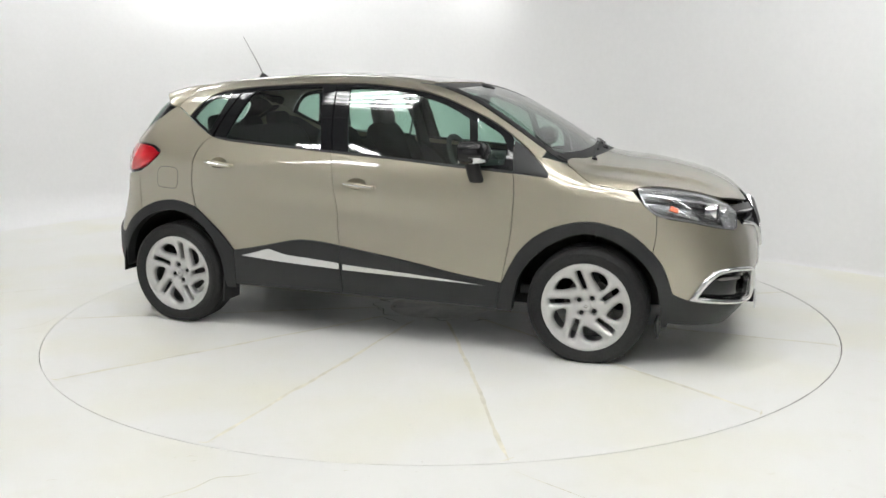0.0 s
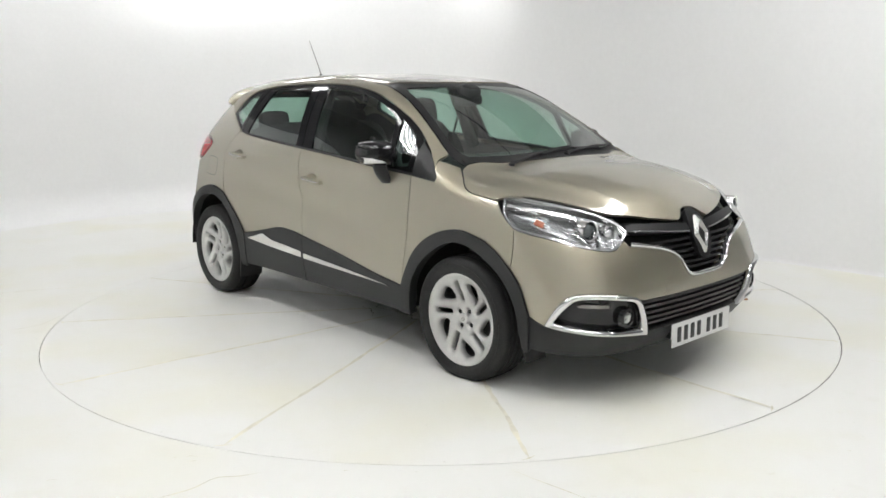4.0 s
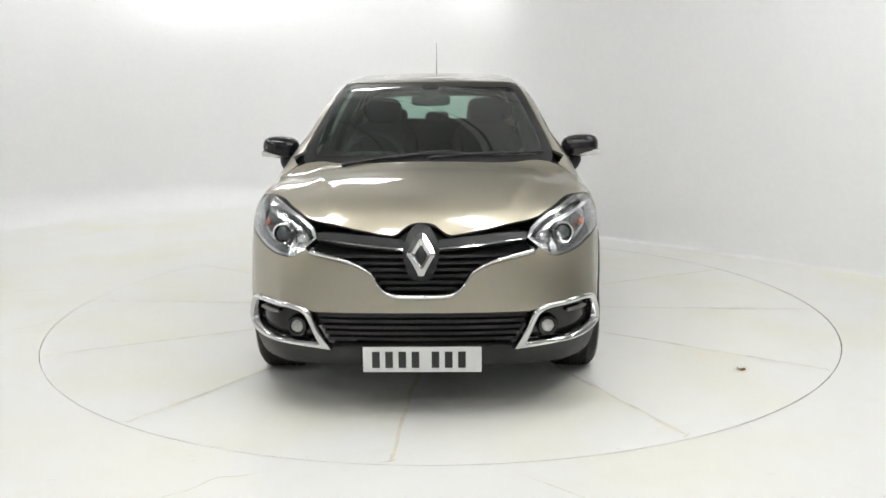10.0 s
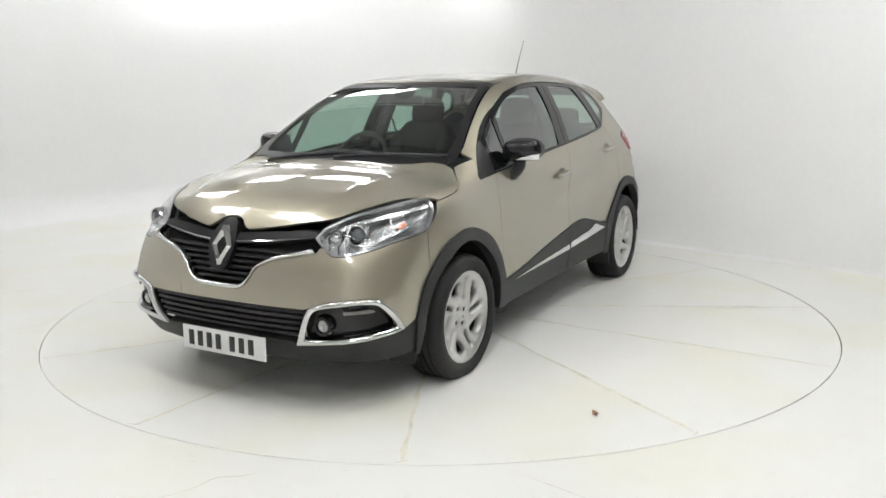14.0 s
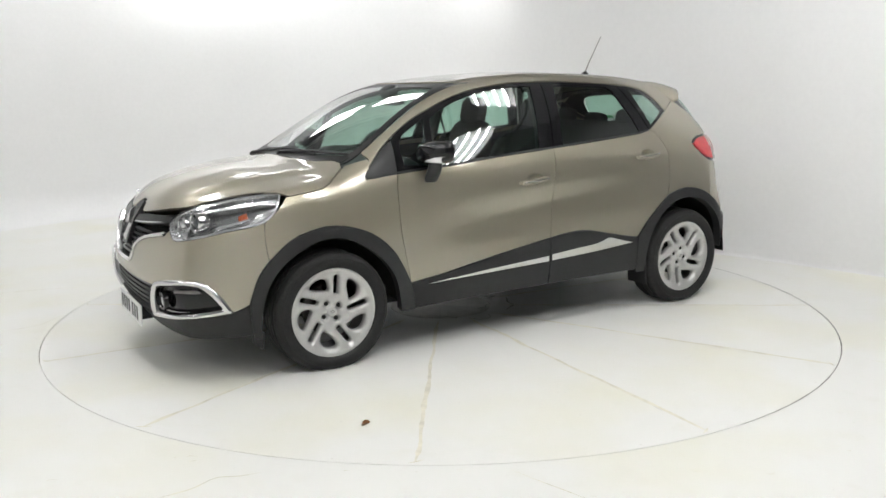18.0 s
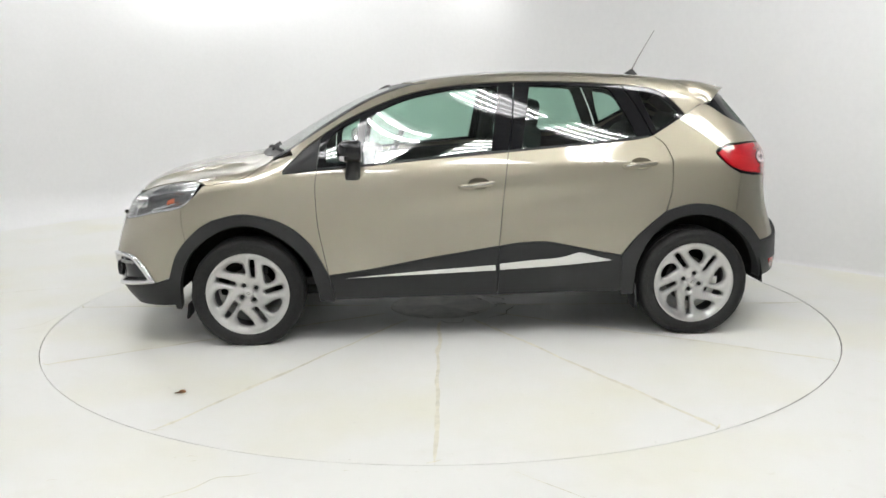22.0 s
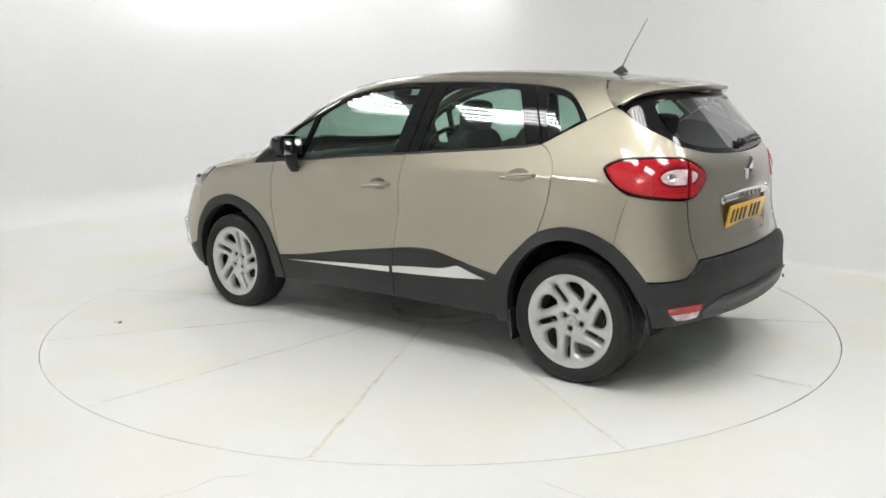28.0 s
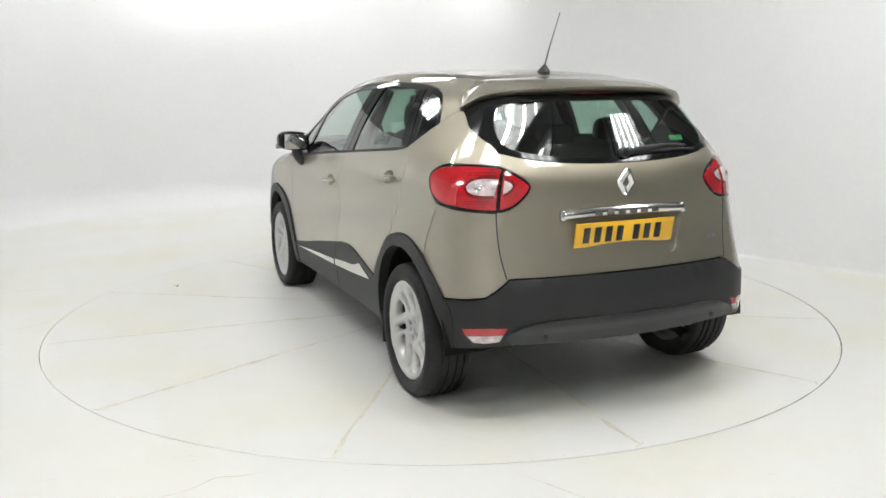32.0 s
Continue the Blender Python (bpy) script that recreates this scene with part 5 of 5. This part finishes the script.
def build_plates():
    for name, mat, at, turn in (("front_plate", PLATE_WHITE, (2.152, 0, .270), (0, -1, 0)), ("rear_plate", PLATE_YELLOW, (-1.858, 0, .805), (0, 11, 180))):
        m = pose(*at, *turn)
        bm = block((.008, .526, .112), bevel=.003)
        bmesh.ops.transform(bm, matrix=m, verts=bm.verts)
        plate = part(name, bm, mat, car, ("white" if mat == PLATE_WHITE else "yellow") + " number plate with plain dark bars")
        if mat == PLATE_WHITE:
            part("plate_holder", block((.07, .40, .07), (2.112, 0, .270), bevel=.01), SLAT_BLACK, plate, "black plastic plate holder")
        y = -.205
        for w in (.050, .050, .050, .050, 0, .050, .050, .050):
            if w:
                bm = block((.002, .034, .072), (.0045, y, 0), bevel=.0008)
                bmesh.ops.transform(bm, matrix=m, verts=bm.verts)
                part("character_bar", bm, PLATE_INK, plate)
                y += .0585
            else:
                y += .030
        for s in (-.245, .245):
            bm = lathe([(.0001, .0065), (.004, .006), (.005, .0035)], 10, axis="x")
            bmesh.ops.transform(bm, matrix=m @ pose(0, s, 0.03), verts=bm.verts)
            part("screw_cap", bm, mat, plate)


build_front()
build_headlights()
build_rear()
build_plates()


# ---- wheels ----
def polar(r, a):
    return r * math.cos(radians(a)), r * math.sin(radians(a))


def rim_face(r):
    """How far the rim's face stands out at a radius."""
    return np.interp(r, (0, .030, .070, .10, .15, .195, .212, .222, .236, .240), (-.034, -.034, -.031, -.026, -.018, -.012, -.012, -.004, .0, -.004))


def build_wheel():
    wheel = part("wheel", lathe([(.236, -.004), (.228, -.02), (.200, -.04), (.196, -.15), (.215, -.18), (.236, -.185), (.240, -.18), (.205, -.14), (.210, -.05), (.238, -.02)], 64, closed=True), DARK_SILVER, car, "seventeen-inch silver alloy wheel with black tyre")
    holes = []
    for i in range(5):
        a = 72 * i
        # a narrow slot, leaning, and a rounded window beside it
        p, q = np.array(polar(.096, a + 4)), np.array(polar(.194, a - 4))
        d = (q - p) / np.linalg.norm(q - p)
        n = np.array((-d[1], d[0])) * .0145
        slot = [p + n * .9, p + n * .5 - d * .005, p - n * .5 - d * .005, p - n * .9, q - n, q - n * .5 + d * .005, q + n * .5 + d * .006, q + n]
        holes.append([tuple(s) for s in slot])
        b = a + 36
        holes.append([polar(r, b - t) for r, t in ((.113, -13), (.127, -18), (.150, -17), (.170, -15), (.191, -7), (.198, 2), (.197, 12), (.190, 18), (.178, 18.5), (.148, 12), (.119, -6))])
    bolts = [polar(.050, 45 + 90 * i) for i in range(4)]
    holes += [[(x + .0145 * math.cos(t), z + .0145 * math.sin(t)) for t in np.linspace(0, math.tau, 11)[:-1]] for x, z in bolts]
    loop = np.array([polar(.240, t) for t in np.arange(0, 360, 3.75)])
    cuts = [smooth_loop(h, .008) for h in holes]
    uv, tri, rings = sheet(loop, cuts, .011)
    r = np.hypot(uv[:, 0], uv[:, 1])
    # the face rounds off towards every opening
    border = np.concatenate([uv[k] for k in rings[1:]])
    near = np.array([np.sqrt(((border - p) ** 2).sum(1).min()) for p in uv])
    soft = .012 * np.clip(1 - near / .018, 0, 1) ** 2
    top = np.column_stack([uv[:, 0], rim_face(r) - soft, uv[:, 1]])
    verts, faces = list(top), [tuple(int(i) for i in t[::-1]) for t in tri]
    for k in rings[1:]:
        base = len(verts)
        n = len(k)
        verts += [top[i] - (0, .030, 0) for i in k]
        faces += [(k[i], k[(i + 1) % n], base + (i + 1) % n, base + i) for i in range(n)]
    me_ob = mesh_object("rim", verts, faces, SILVER, wheel, "silver alloy rim with five paired spokes")
    bm = bmesh.new()
    bm.from_mesh(me_ob.data)
    bmesh.ops.recalc_face_normals(bm, faces=bm.faces)
    bm.to_mesh(me_ob.data)
    bm.free()
    part("hub_cap", lathe([(.0001, -.027), (.022, -.0275), (.027, -.031), (.029, -.036)], 32), SILVER, me_ob, "round silver hub cap")
    bm = bmesh.new()
    for k, (w, h) in enumerate(((.010, .015), (.0055, .0095))):
        ring = [bm.verts.new((w * c, -.0262, h * s)) for c, s in ((0, 1), (1, 0), (0, -1), (-1, 0))]
        if k:
            for i in range(4):
                bm.faces.new((last[i], last[(i + 1) % 4], ring[(i + 1) % 4], ring[i]))
        last = ring
    part("cap_emblem", bm, STEEL, me_ob, "small diamond-shaped emblem")
    for x, z in bolts:
        bm = lathe([(.0001, -.044), (.0110, -.044), (.0110, -.06)], 8)
        bmesh.ops.translate(bm, verts=bm.verts, vec=(x, 0, z))
        part("wheel_bolt", bm, SEAL, me_ob)
    bm = lathe([(.06, -.105), (.135, -.105), (.135, -.127), (.06, -.127)], 48, closed=True)
    bm = lathe([(.0001, -.075), (.070, -.075), (.073, -.110)], 32, bm)
    part("brake_disc", bm, BRAKE, wheel, "worn steel brake disc")
    part("caliper", block((.06, .05, .13), (.125, -.112, .02), (0, 20, 0), .012), DARK, wheel, "dark brake caliper")
    # tyre
    out = [(.236, -.006), (.243, .002), (.262, .010), (.285, .012), (.303, .006), (.315, -.006), (.3225, -.022)]
    tread = []
    for y in (-.050, -.085, -.125, -.160):
        tread += [(.3245, y + .006), (.3165, y + .004), (.3165, y - .004), (.3245, y - .006)]
    inn = [(.3225, -.188), (.315, -.200), (.30, -.208), (.27, -.210), (.243, -.200), (.236, -.190)]
    bm = lathe(out + tread + inn, 120)
    for v in bm.verts:
        rr = math.hypot(v.co.x, v.co.z)
        if rr > .318 and (int(math.degrees(math.atan2(v.co.z, v.co.x)) // 3) % 2) and (v.co.y > -.045 or v.co.y < -.165):
            v.co.x *= .990
            v.co.z *= .990
        if v.co.z < -.3028:
            v.co.z = -.3028 + (v.co.z + .3028) * .02
    tyre = part("tyre", bm, RUBBER, wheel, "black road tyre", sharp=40)
    bm = lathe([(.288, .0125), (.291, .0140), (.294, .0120)], 120)
    part("sidewall_rib", bm, RUBBER, tyre)
    return wheel, tyre


DARK_SILVER = material("dull_barrel_paint", (0.13, 0.13, 0.13), 0.4, 0.6, grain=0.1, scale=40)


def build_wheels():
    wheel, tyre = build_wheel()
    for i, (x, y, side, phase) in enumerate(((1.303, .862, 1, 102), (-1.303, .850, 1, 63), (1.303, -.862, -1, 80), (-1.303, -.850, -1, 30))):
        m = pose(x, y, .303 if x > 0 else .312, 0, 0, 0 if side > 0 else 180) @ pose(0, 0, 0, 0, -phase, 0)
        ob = wheel
        if i == 0:
            wheel.matrix_basis = m
        else:
            ob = copy_thing(wheel, m)
        for c in ob.children:
            if c.name.startswith("tyre"):
                c.matrix_basis = pose(0, 0, 0, 0, phase, 0)


def build_underbody():
    bm = block((2.9, 1.30, .06), (.05, 0, .272), bevel=.02)
    block((.8, .7, .12), (1.35, 0, .265), bevel=.04, bm=bm)
    block((.5, .8, .12), (-1.3, 0, .34), bevel=.05, bm=bm)
    block((1.7, .12, .09), (0, .74, .305), bevel=.02, bm=bm)
    block((1.7, .12, .09), (0, -.74, .305), bevel=.02, bm=bm)
    under = part("underbody", bm, DARK, car, "dark underbody")
    part("exhaust", tube([(-1.0, -.42, .25), (-1.6, -.45, .26), (-1.70, -.45, .262), (-1.74, -.45, .250), (-1.765, -.45, .240)], .024, 14), DARK, under, "steel exhaust pipe")
    part("silencer", block((.34, .30, .14), (-1.58, -.40, .345), bevel=.05), STEEL, under, "dull metal silencer box")
    for side in (1, -1):
        for x, r in ((1.303, .405), (-1.303, .42)):
            bm = bmesh.new()
            rows = []
            for a in np.linspace(0, 180, 21):
                c, s = polar(r, a)
                rows.append([bm.verts.new((x + c, side * y, .30 + s)) for y in (.832, .60, .50)])
            for p, q in zip(rows, rows[1:]):
                for i in range(2):
                    bm.faces.new((p[i], p[i + 1], q[i + 1], q[i]))
            hub = bm.verts.new((x, side * .50, .30))
            for p, q in zip(rows, rows[1:]):
                bm.faces.new((p[2], q[2], hub))
            part("wheel_well", bm, DARK, under, "black wheel well liner")
        part("spring_strut", tube([(1.303, side * .60, .32), (1.26, side * .55, .66)], .035, 10), DARK, under)
        part("mud_guard", block((.012, .17, .16), (-.955, side * .765, .235), (0, 6, 0), .004), SEAL, under, "small black mud flap")
        part("air_guide", block((.012, .15, .09), (1.665, side * .70, .185), (0, -8, 0), .004), SEAL, under, "small black air guide")
    part("axle", tube([(-1.303, -.62, .30), (-1.303, .62, .30)], .04, 12), DARK, under)


# ---- mirrors, handles, wipers, aerial ----
def build_fittings(doors):
    (fl, fr), (rl, rr) = doors
    for side, door in ((1, fl), (-1, fr)):
        bm = bmesh.new()
        bmesh.ops.create_uvsphere(bm, u_segments=28, v_segments=18, radius=1)
        for v in bm.verts:
            x, y, z = v.co
            s = lambda q, e: math.copysign(abs(q) ** e, q)
            x, y, z = s(x, .75), s(y, .62), s(z, .72)
            if x < -.35:
                x = -.35 + (x + .35) * .15
            z *= 1 - .16 * (y + 1) / 2 if z < 0 else 1
            v.co = Vector((.668 + .092 * x + .012 * (1 - y), side * (.888 + .109 * y), 1.094 + .068 * z + .006 * y))
        head = part("door_mirror", bm, GLOSS_BLACK, door, "gloss black door mirror with a clear indicator strip")
        bm = block((.006, .150, .100), (.6345, side * .882, 1.094), (0, 0, side * 3), .002)
        part("mirror_glass", bm, MIRROR, head, "silvered mirror glass")
        bm = bmesh.new()
        rows = []
        for y in np.linspace(-.1, .95, 14):
            yy = .888 + .109 * y
            front = .757 - .030 * max(0, y) ** 3 + .004 - .05 * max(0, y - .75)
            rows.append([bm.verts.new((front - dx, side * (yy + .010 * max(0, y) ** 4), z + .004 * y)) for dx, z in ((.028, 1.076), (.004, 1.072), (.0, 1.058), (.006, 1.046), (.030, 1.040))])
        for p, q in zip(rows, rows[1:]):
            for i in range(4):
                bm.faces.new((p[i], p[i + 1], q[i + 1], q[i]))
        part("indicator", bm, CLEAR_LENS, head, "clear indicator strip")
        bm = bmesh.new()
        rows = []
        for t in np.linspace(0, 1, 9):
            y = .806 + .055 * math.sin(t * 2.1) + .004 * t
            z = .918 + .15 * t
            w, d = .044 - .006 * t, .026 + .012 * math.sin(t * math.pi)
            rows.append([bm.verts.new((.690 - .015 * t + w * math.cos(a), side * (y + d * math.sin(a)), z)) for a in np.linspace(0, math.tau, 15)[:-1]])
        for p, q in zip(rows, rows[1:]):
            for i in range(14):
                bm.faces.new((p[i], p[(i + 1) % 14], q[(i + 1) % 14], q[i]))
        bm.faces.new(rows[0])
        bmesh.ops.bevel(bm, geom=[e for e in bm.edges if all(v in rows[0] for v in e.verts)], offset=.016, segments=3, affect="EDGES")
        part("mirror_foot", bm, BLACK_PLASTIC, head, "black plastic mirror foot")
    for cup, (x0, z0, x1, z1), pair in ((HANDLE_CUPS[0], (.092, .884, -.122, .906), (fl, fr)), (HANDLE_CUPS[1], (-.862, .993, -1.074, 1.014), (rl, rr))):
        cx, cz = np.mean([q[0] for q in cup]), np.mean([q[1] for q in cup])
        both("handle_cup", "L", cup, PAINT, pair, "painted grip recess", gap=-.0005, depth=0, step=.012, lift=lambda q: -.042 * np.clip(1 - ((q[:, 0] - cx) / .062) ** 2 - ((q[:, 1] - cz) / .034) ** 2, 0, 1) ** .7)
        for side, door in zip((1, -1), pair):
            spots = [(x0 + (x1 - x0) * t, z0 + (z1 - z0) * t) for t in np.linspace(0, 1, 13)]
            base = lay("L", spots)
            bm = bmesh.new()
            rows = []
            for i, p in enumerate(base):
                t = i / 12
                off = .030 - .024 * (abs(t - .5) * 2) ** 5
                h = .0125 + .0030 * math.sin(t * math.pi) if 0 < i < 12 else .006
                d = .008 if 0 < i < 12 else .004
                rows.append([bm.verts.new((p[0], side * (p[1] + off + d * math.sin(a)), p[2] + h * math.cos(a))) for a in np.linspace(0, math.tau, 13)[:-1]])
            for p, q in zip(rows, rows[1:]):
                for i in range(12):
                    bm.faces.new((p[i], p[(i + 1) % 12], q[(i + 1) % 12], q[i]))
            bm.faces.new(rows[0]), bm.faces.new(rows[-1])
            handle = part("door_handle", bm, PAINT, door, "champagne painted bar handle")
            for t in (1, 11):
                p = base[t]
                part("handle_mount", block((.026, .030, .020), (p[0], side * (p[1] + .012), p[2]), bevel=.006), PAINT, handle)
            strip = tube([(p[0], side * (p[1] + .0375 - .024 * (abs(i / 12 - .5) * 2) ** 5), p[2] + .002) for i, p in enumerate(base)][1:-1], .0032, 6)
            part("handle_insert", strip, CHROME, handle, "thin chrome line")
            if pair[0] is fl and side > 0:
                p = base[11]
                bm = lathe([(.0001, .0), (.006, .0), (.006, -.004)], 12)
                bmesh.ops.translate(bm, verts=bm.verts, vec=(p[0], p[1] + .036, p[2]))
                part("lock_barrel", bm, STEEL, handle)
    # front wipers at the windscreen's foot
    for points, blade in ((((1.225, .44), (1.19, .20), (1.16, -.02), (1.145, -.14)), ((1.20, .18), (1.165, -.10), (1.15, -.40))), (((1.215, -.02), (1.14, -.34), (1.10, -.50)), ((1.17, -.16), (1.115, -.46), (1.06, -.63)))):
        # right-hand drive: the arms sweep the other way
        p = lay("T", [(x + .03, -y) for x, y in points]) + np.array((.006, 0, .008))
        bm = tube(p, [.010, .008, .006, .004], 8)
        own = lathe([(.0001, .02), (.015, .016), (.018, -.01)], 16, axis="z")
        bmesh.ops.translate(own, verts=own.verts, vec=p[0] - np.array((0, 0, .015)))
        me = bpy.data.meshes.new("temp")
        own.to_mesh(me)
        own.free()
        bm.from_mesh(me)
        bpy.data.meshes.remove(me)
        wiper = part("windscreen_wiper", bm, SEAL, car, "black windscreen wiper")
        p = lay("T", [(x + .03, -y) for x, y in blade]) + np.array((.006, 0, .007))
        part("blade", tube([tuple(q) for q in smooth3(p)], .006, 6), SEAL, wiper)
    scuttle = [(1.275, 0), (1.256, .3), (1.210, .47), (1.160, .57), (1.147, .65, 1), (1.10, .655, 1), (1.115, .58), (1.15, .47), (1.185, .3), (1.195, 0)]
    full = scuttle + [(q[0], -q[1], *q[2:]) for q in scuttle[-2:0:-1]]
    panel("scuttle", "T", full, SLAT_BLACK, car, "black plastic scuttle below the windscreen", lift=.001, depth=.01, gap=0)
    # aerial
    at = lay("T", [(-1.115, 0)])[0]
    bm = bmesh.new()
    rows = []
    for t, w, l in ((0, .030, .050), (.012, .024, .040), (.026, .013, .022), (.036, .008, .010)):
        rows.append([bm.verts.new((at[0] + .5 * t * -.6 + l * math.cos(a), w * math.sin(a), at[2] + t)) for a in np.linspace(0, math.tau, 21)[:-1]])
    for p, q in zip(rows, rows[1:]):
        for i in range(20):
            bm.faces.new((p[i], p[(i + 1) % 20], q[(i + 1) % 20], q[i]))
    bm.faces.new(rows[-1])
    aerial = part("aerial", bm, BLACK_PLASTIC, car, "thin whip aerial on a black roof base")
    part("whip", tube([(at[0] - .010, 0, at[2] + .03), (at[0] - .05, 0, at[2] + .11), (-1.268, 0, 1.808)], [.005, .0035, .0022], 8), STEEL, aerial, "thin metal whip")
    # fuel flap on the right-hand rear quarter
    flap = [(-1.275, .850), (-1.40, .858), (-1.412, .875), (-1.418, .955), (-1.405, .975), (-1.29, .970), (-1.272, .955), (-1.262, .870)]
    panel("fuel_flap_joint", "L", flap, SEAL, car, "thin joint round the fuel flap", lift=.0006, depth=0, gap=-.003, mirrored=True)
    panel("fuel_flap", "L", flap, PAINT, car, "champagne painted fuel flap", lift=.0014, depth=.002, gap=0, mirrored=True)


def smooth3(p):
    """A finer line through a few points in space."""
    t = np.linspace(0, 1, len(p))
    f = natural(t, p)
    return f(np.linspace(0, 1, 12))


# ---- inside the car ----
def build_interior():
    cabin = part("cabin_floor", block((2.7, 1.35, .05), (-.25, 0, .33), bevel=.01), TRIM, car, "dark cabin floor")
    for y in (.36, -.36):
        seat = part("front_seat", pad((.52, .50, .20), (.02, y, .60), (0, -6, 0)), CLOTH, cabin, "charcoal cloth front seat")
        part("backrest", pad((.17, .48, .66), (-.30, y, .90), (0, -18, 0)), CLOTH, seat, "charcoal cloth backrest")
        for s in (-.20, .20):
            part("side_bolster", pad((.20, .10, .50), (-.245, y + s, .88), (0, -18, 0), .7), CLOTH, seat)
        part("headrest", pad((.11, .25, .20), (-.385, y, 1.275), (0, -10, 0), .6), CLOTH, seat, "charcoal headrest")
        for s in (-.06, .06):
            part("headrest_post", tube([(-.375, y + s, 1.14), (-.385, y + s, 1.22)], .006, 8), CHROME, seat)
    bench = part("rear_seat", pad((.50, 1.22, .22), (-.82, 0, .64), (0, -6, 0), .4), CLOTH, cabin, "charcoal cloth rear bench")
    part("backrest", pad((.18, 1.24, .62), (-1.12, 0, .90), (0, -20, 0), .35), CLOTH, bench)
    for y in (-.36, 0, .36):
        part("headrest", pad((.10, .24 if y else .20, .14), (-1.235, y, 1.22 if y else 1.19), (0, -10, 0), .55), CLOTH, bench, "low rear headrest")
    part("parcel_shelf", block((.34, 1.10, .02), (-1.44, 0, 1.02), bevel=.005), TRIM, cabin, "dark parcel shelf")
    part("boot_trim", block((.05, 1.2, .55), (-1.72, 0, .72), bevel=.01), TRIM, cabin)
    bm = pad((.62, 1.36, .34), (.86, 0, .86), (0, 6, 0), .4)
    dash = part("dashboard", bm, TRIM, cabin, "dark moulded dashboard")
    part("instrument_hood", pad((.26, .36, .13), (.66, -.36, 1.00), (0, 0, 0), .5), TRIM, dash)
    part("centre_console", pad((.20, .26, .40), (.62, 0, .80), (0, 12, 0), .4), TRIM, dash)
    for y in (-.08, .08):
        part("air_vent", block((.02, .11, .05), (.575, y, .985), (0, -10, 0), .008), GLOSS_BLACK, dash)
    part("tunnel", pad((1.0, .22, .24), (.05, 0, .50), (0, 0, 0), .35), TRIM, cabin)
    part("gear_lever", tube([(.28, 0, .58), (.27, 0, .74), (.265, 0, .80)], [.012, .012, .026], 10), GLOSS_BLACK, cabin)
    # steering wheel on the right-hand side
    m = pose(.47, -.36, .985, 0, -26, 0)
    ring = [m @ Vector((0, .185 * math.cos(a), .185 * math.sin(a))) for a in np.linspace(0, math.tau, 41)]
    wheel = part("steering_wheel", tube(ring, .016, 10, ends=False), TRIM, dash, "black three-spoke steering wheel")
    bm = block((.05, .15, .13), (.01, 0, -.01), bevel=.03)
    for a in (0, 180, 270):
        block((.02, .13, .032), (.005, *polar(.11, a)), (a, 0, 0), .006, bm=bm)
    bmesh.ops.transform(bm, matrix=m, verts=bm.verts)
    part("wheel_hub", bm, TRIM, wheel)
    part("column", tube([(.49, -.36, .975), (.75, -.36, .86)], .035, 12), TRIM, wheel)
    mirror = part("inside_mirror", pad((.045, .24, .065), (.47, 0, 1.365), (0, 8, 0), .45), TRIM, cabin, "inside rear-view mirror")
    part("mirror_glass", block((.004, .21, .05), (.446, 0, 1.365), (0, 8, 0)), MIRROR, mirror)
    part("sensor_cover", pad((.10, .12, .07), (.50, 0, 1.42), (0, 25, 0), .6), TRIM, mirror)
    for y in (-.36, .36):
        part("sun_visor", block((.16, .36, .02), (.33, y, 1.452), (0, 9, 0), .008), LINING, cabin)
    edge = [(.40, .0), (.36, .35), (.30, .47), (0, .47), (-.5, .46), (-1.0, .44), (-1.28, .42), (-1.33, .2), (-1.335, 0)]
    panel("headliner", "T", edge + [(x, -y) for x, y in edge[-2:0:-1]], LINING, cabin, "grey cloth headliner", lift=-.028, depth=0, gap=0, step=.1)
    for side, belt in ((1, .36), (-1, -.36)):
        y = side * .625
        part("pillar_trim", tube([(-.20, side * .70, 1.02), (-.22, side * .635, 1.20), (-.235, side * .52, 1.43)], [.05, .04, .03], 8), TRIM, cabin)
        part("seat_belt", tube([(-.24, side * .60, 1.28), (-.27, side * .52, 1.0), (-.20, side * .58, .62)], .008, 6), SEAL, cabin)


build_wheels()
build_underbody()
build_fittings(doors)
build_interior()


def stand():
    """The body rides higher on its springs towards the nose; wheels stay on the ground."""
    done = set()
    for ob in car.children_recursive:
        up = ob
        while up.parent is not car:
            up = up.parent
        if ob.type != "MESH" or up.name.startswith("wheel.") or up.name == "wheel" or ob.data in done:
            continue
        done.add(ob.data)
        v = np.empty(len(ob.data.vertices) * 3, "f")
        ob.data.vertices.foreach_get("co", v)
        v = v.reshape(-1, 3)
        at = np.array(ob.matrix_basis.translation)
        x, z = v[:, 0] + at[0], v[:, 2] + at[2]
        v[:, 2] += np.interp(z, (.25, .45, .9, 1.6), (.003, .012, .018, .015)) * np.interp(x, (-1.9, -1.0, .3, 2.0), (.35, .55, 1.0, 1.1))
        ob.data.vertices.foreach_set("co", v.ravel())
        ob.data.update()


stand()


# ---- what moves ----
def motions():
    """The turntable turns with the car and the leaf on it."""
    def turned(x, y, a):
        c, s = math.cos(radians(a)), math.sin(radians(a))
        return c * x - s * y, s * x + c * y
    walk(turntable, [(t, pose(0, 0, 0, 0, 0, a)) for t, a in SPIN])
    walk(car, [(t, pose(*turned(*CAR_AT, a), 0.0, 0, 0, a)) for t, a in SPIN])
    walk(leaf, [(t, pose(*turned(1.361, 1.586, a), 0.001, 0, 0, a + 30)) for t, a in SPIN])


motions()
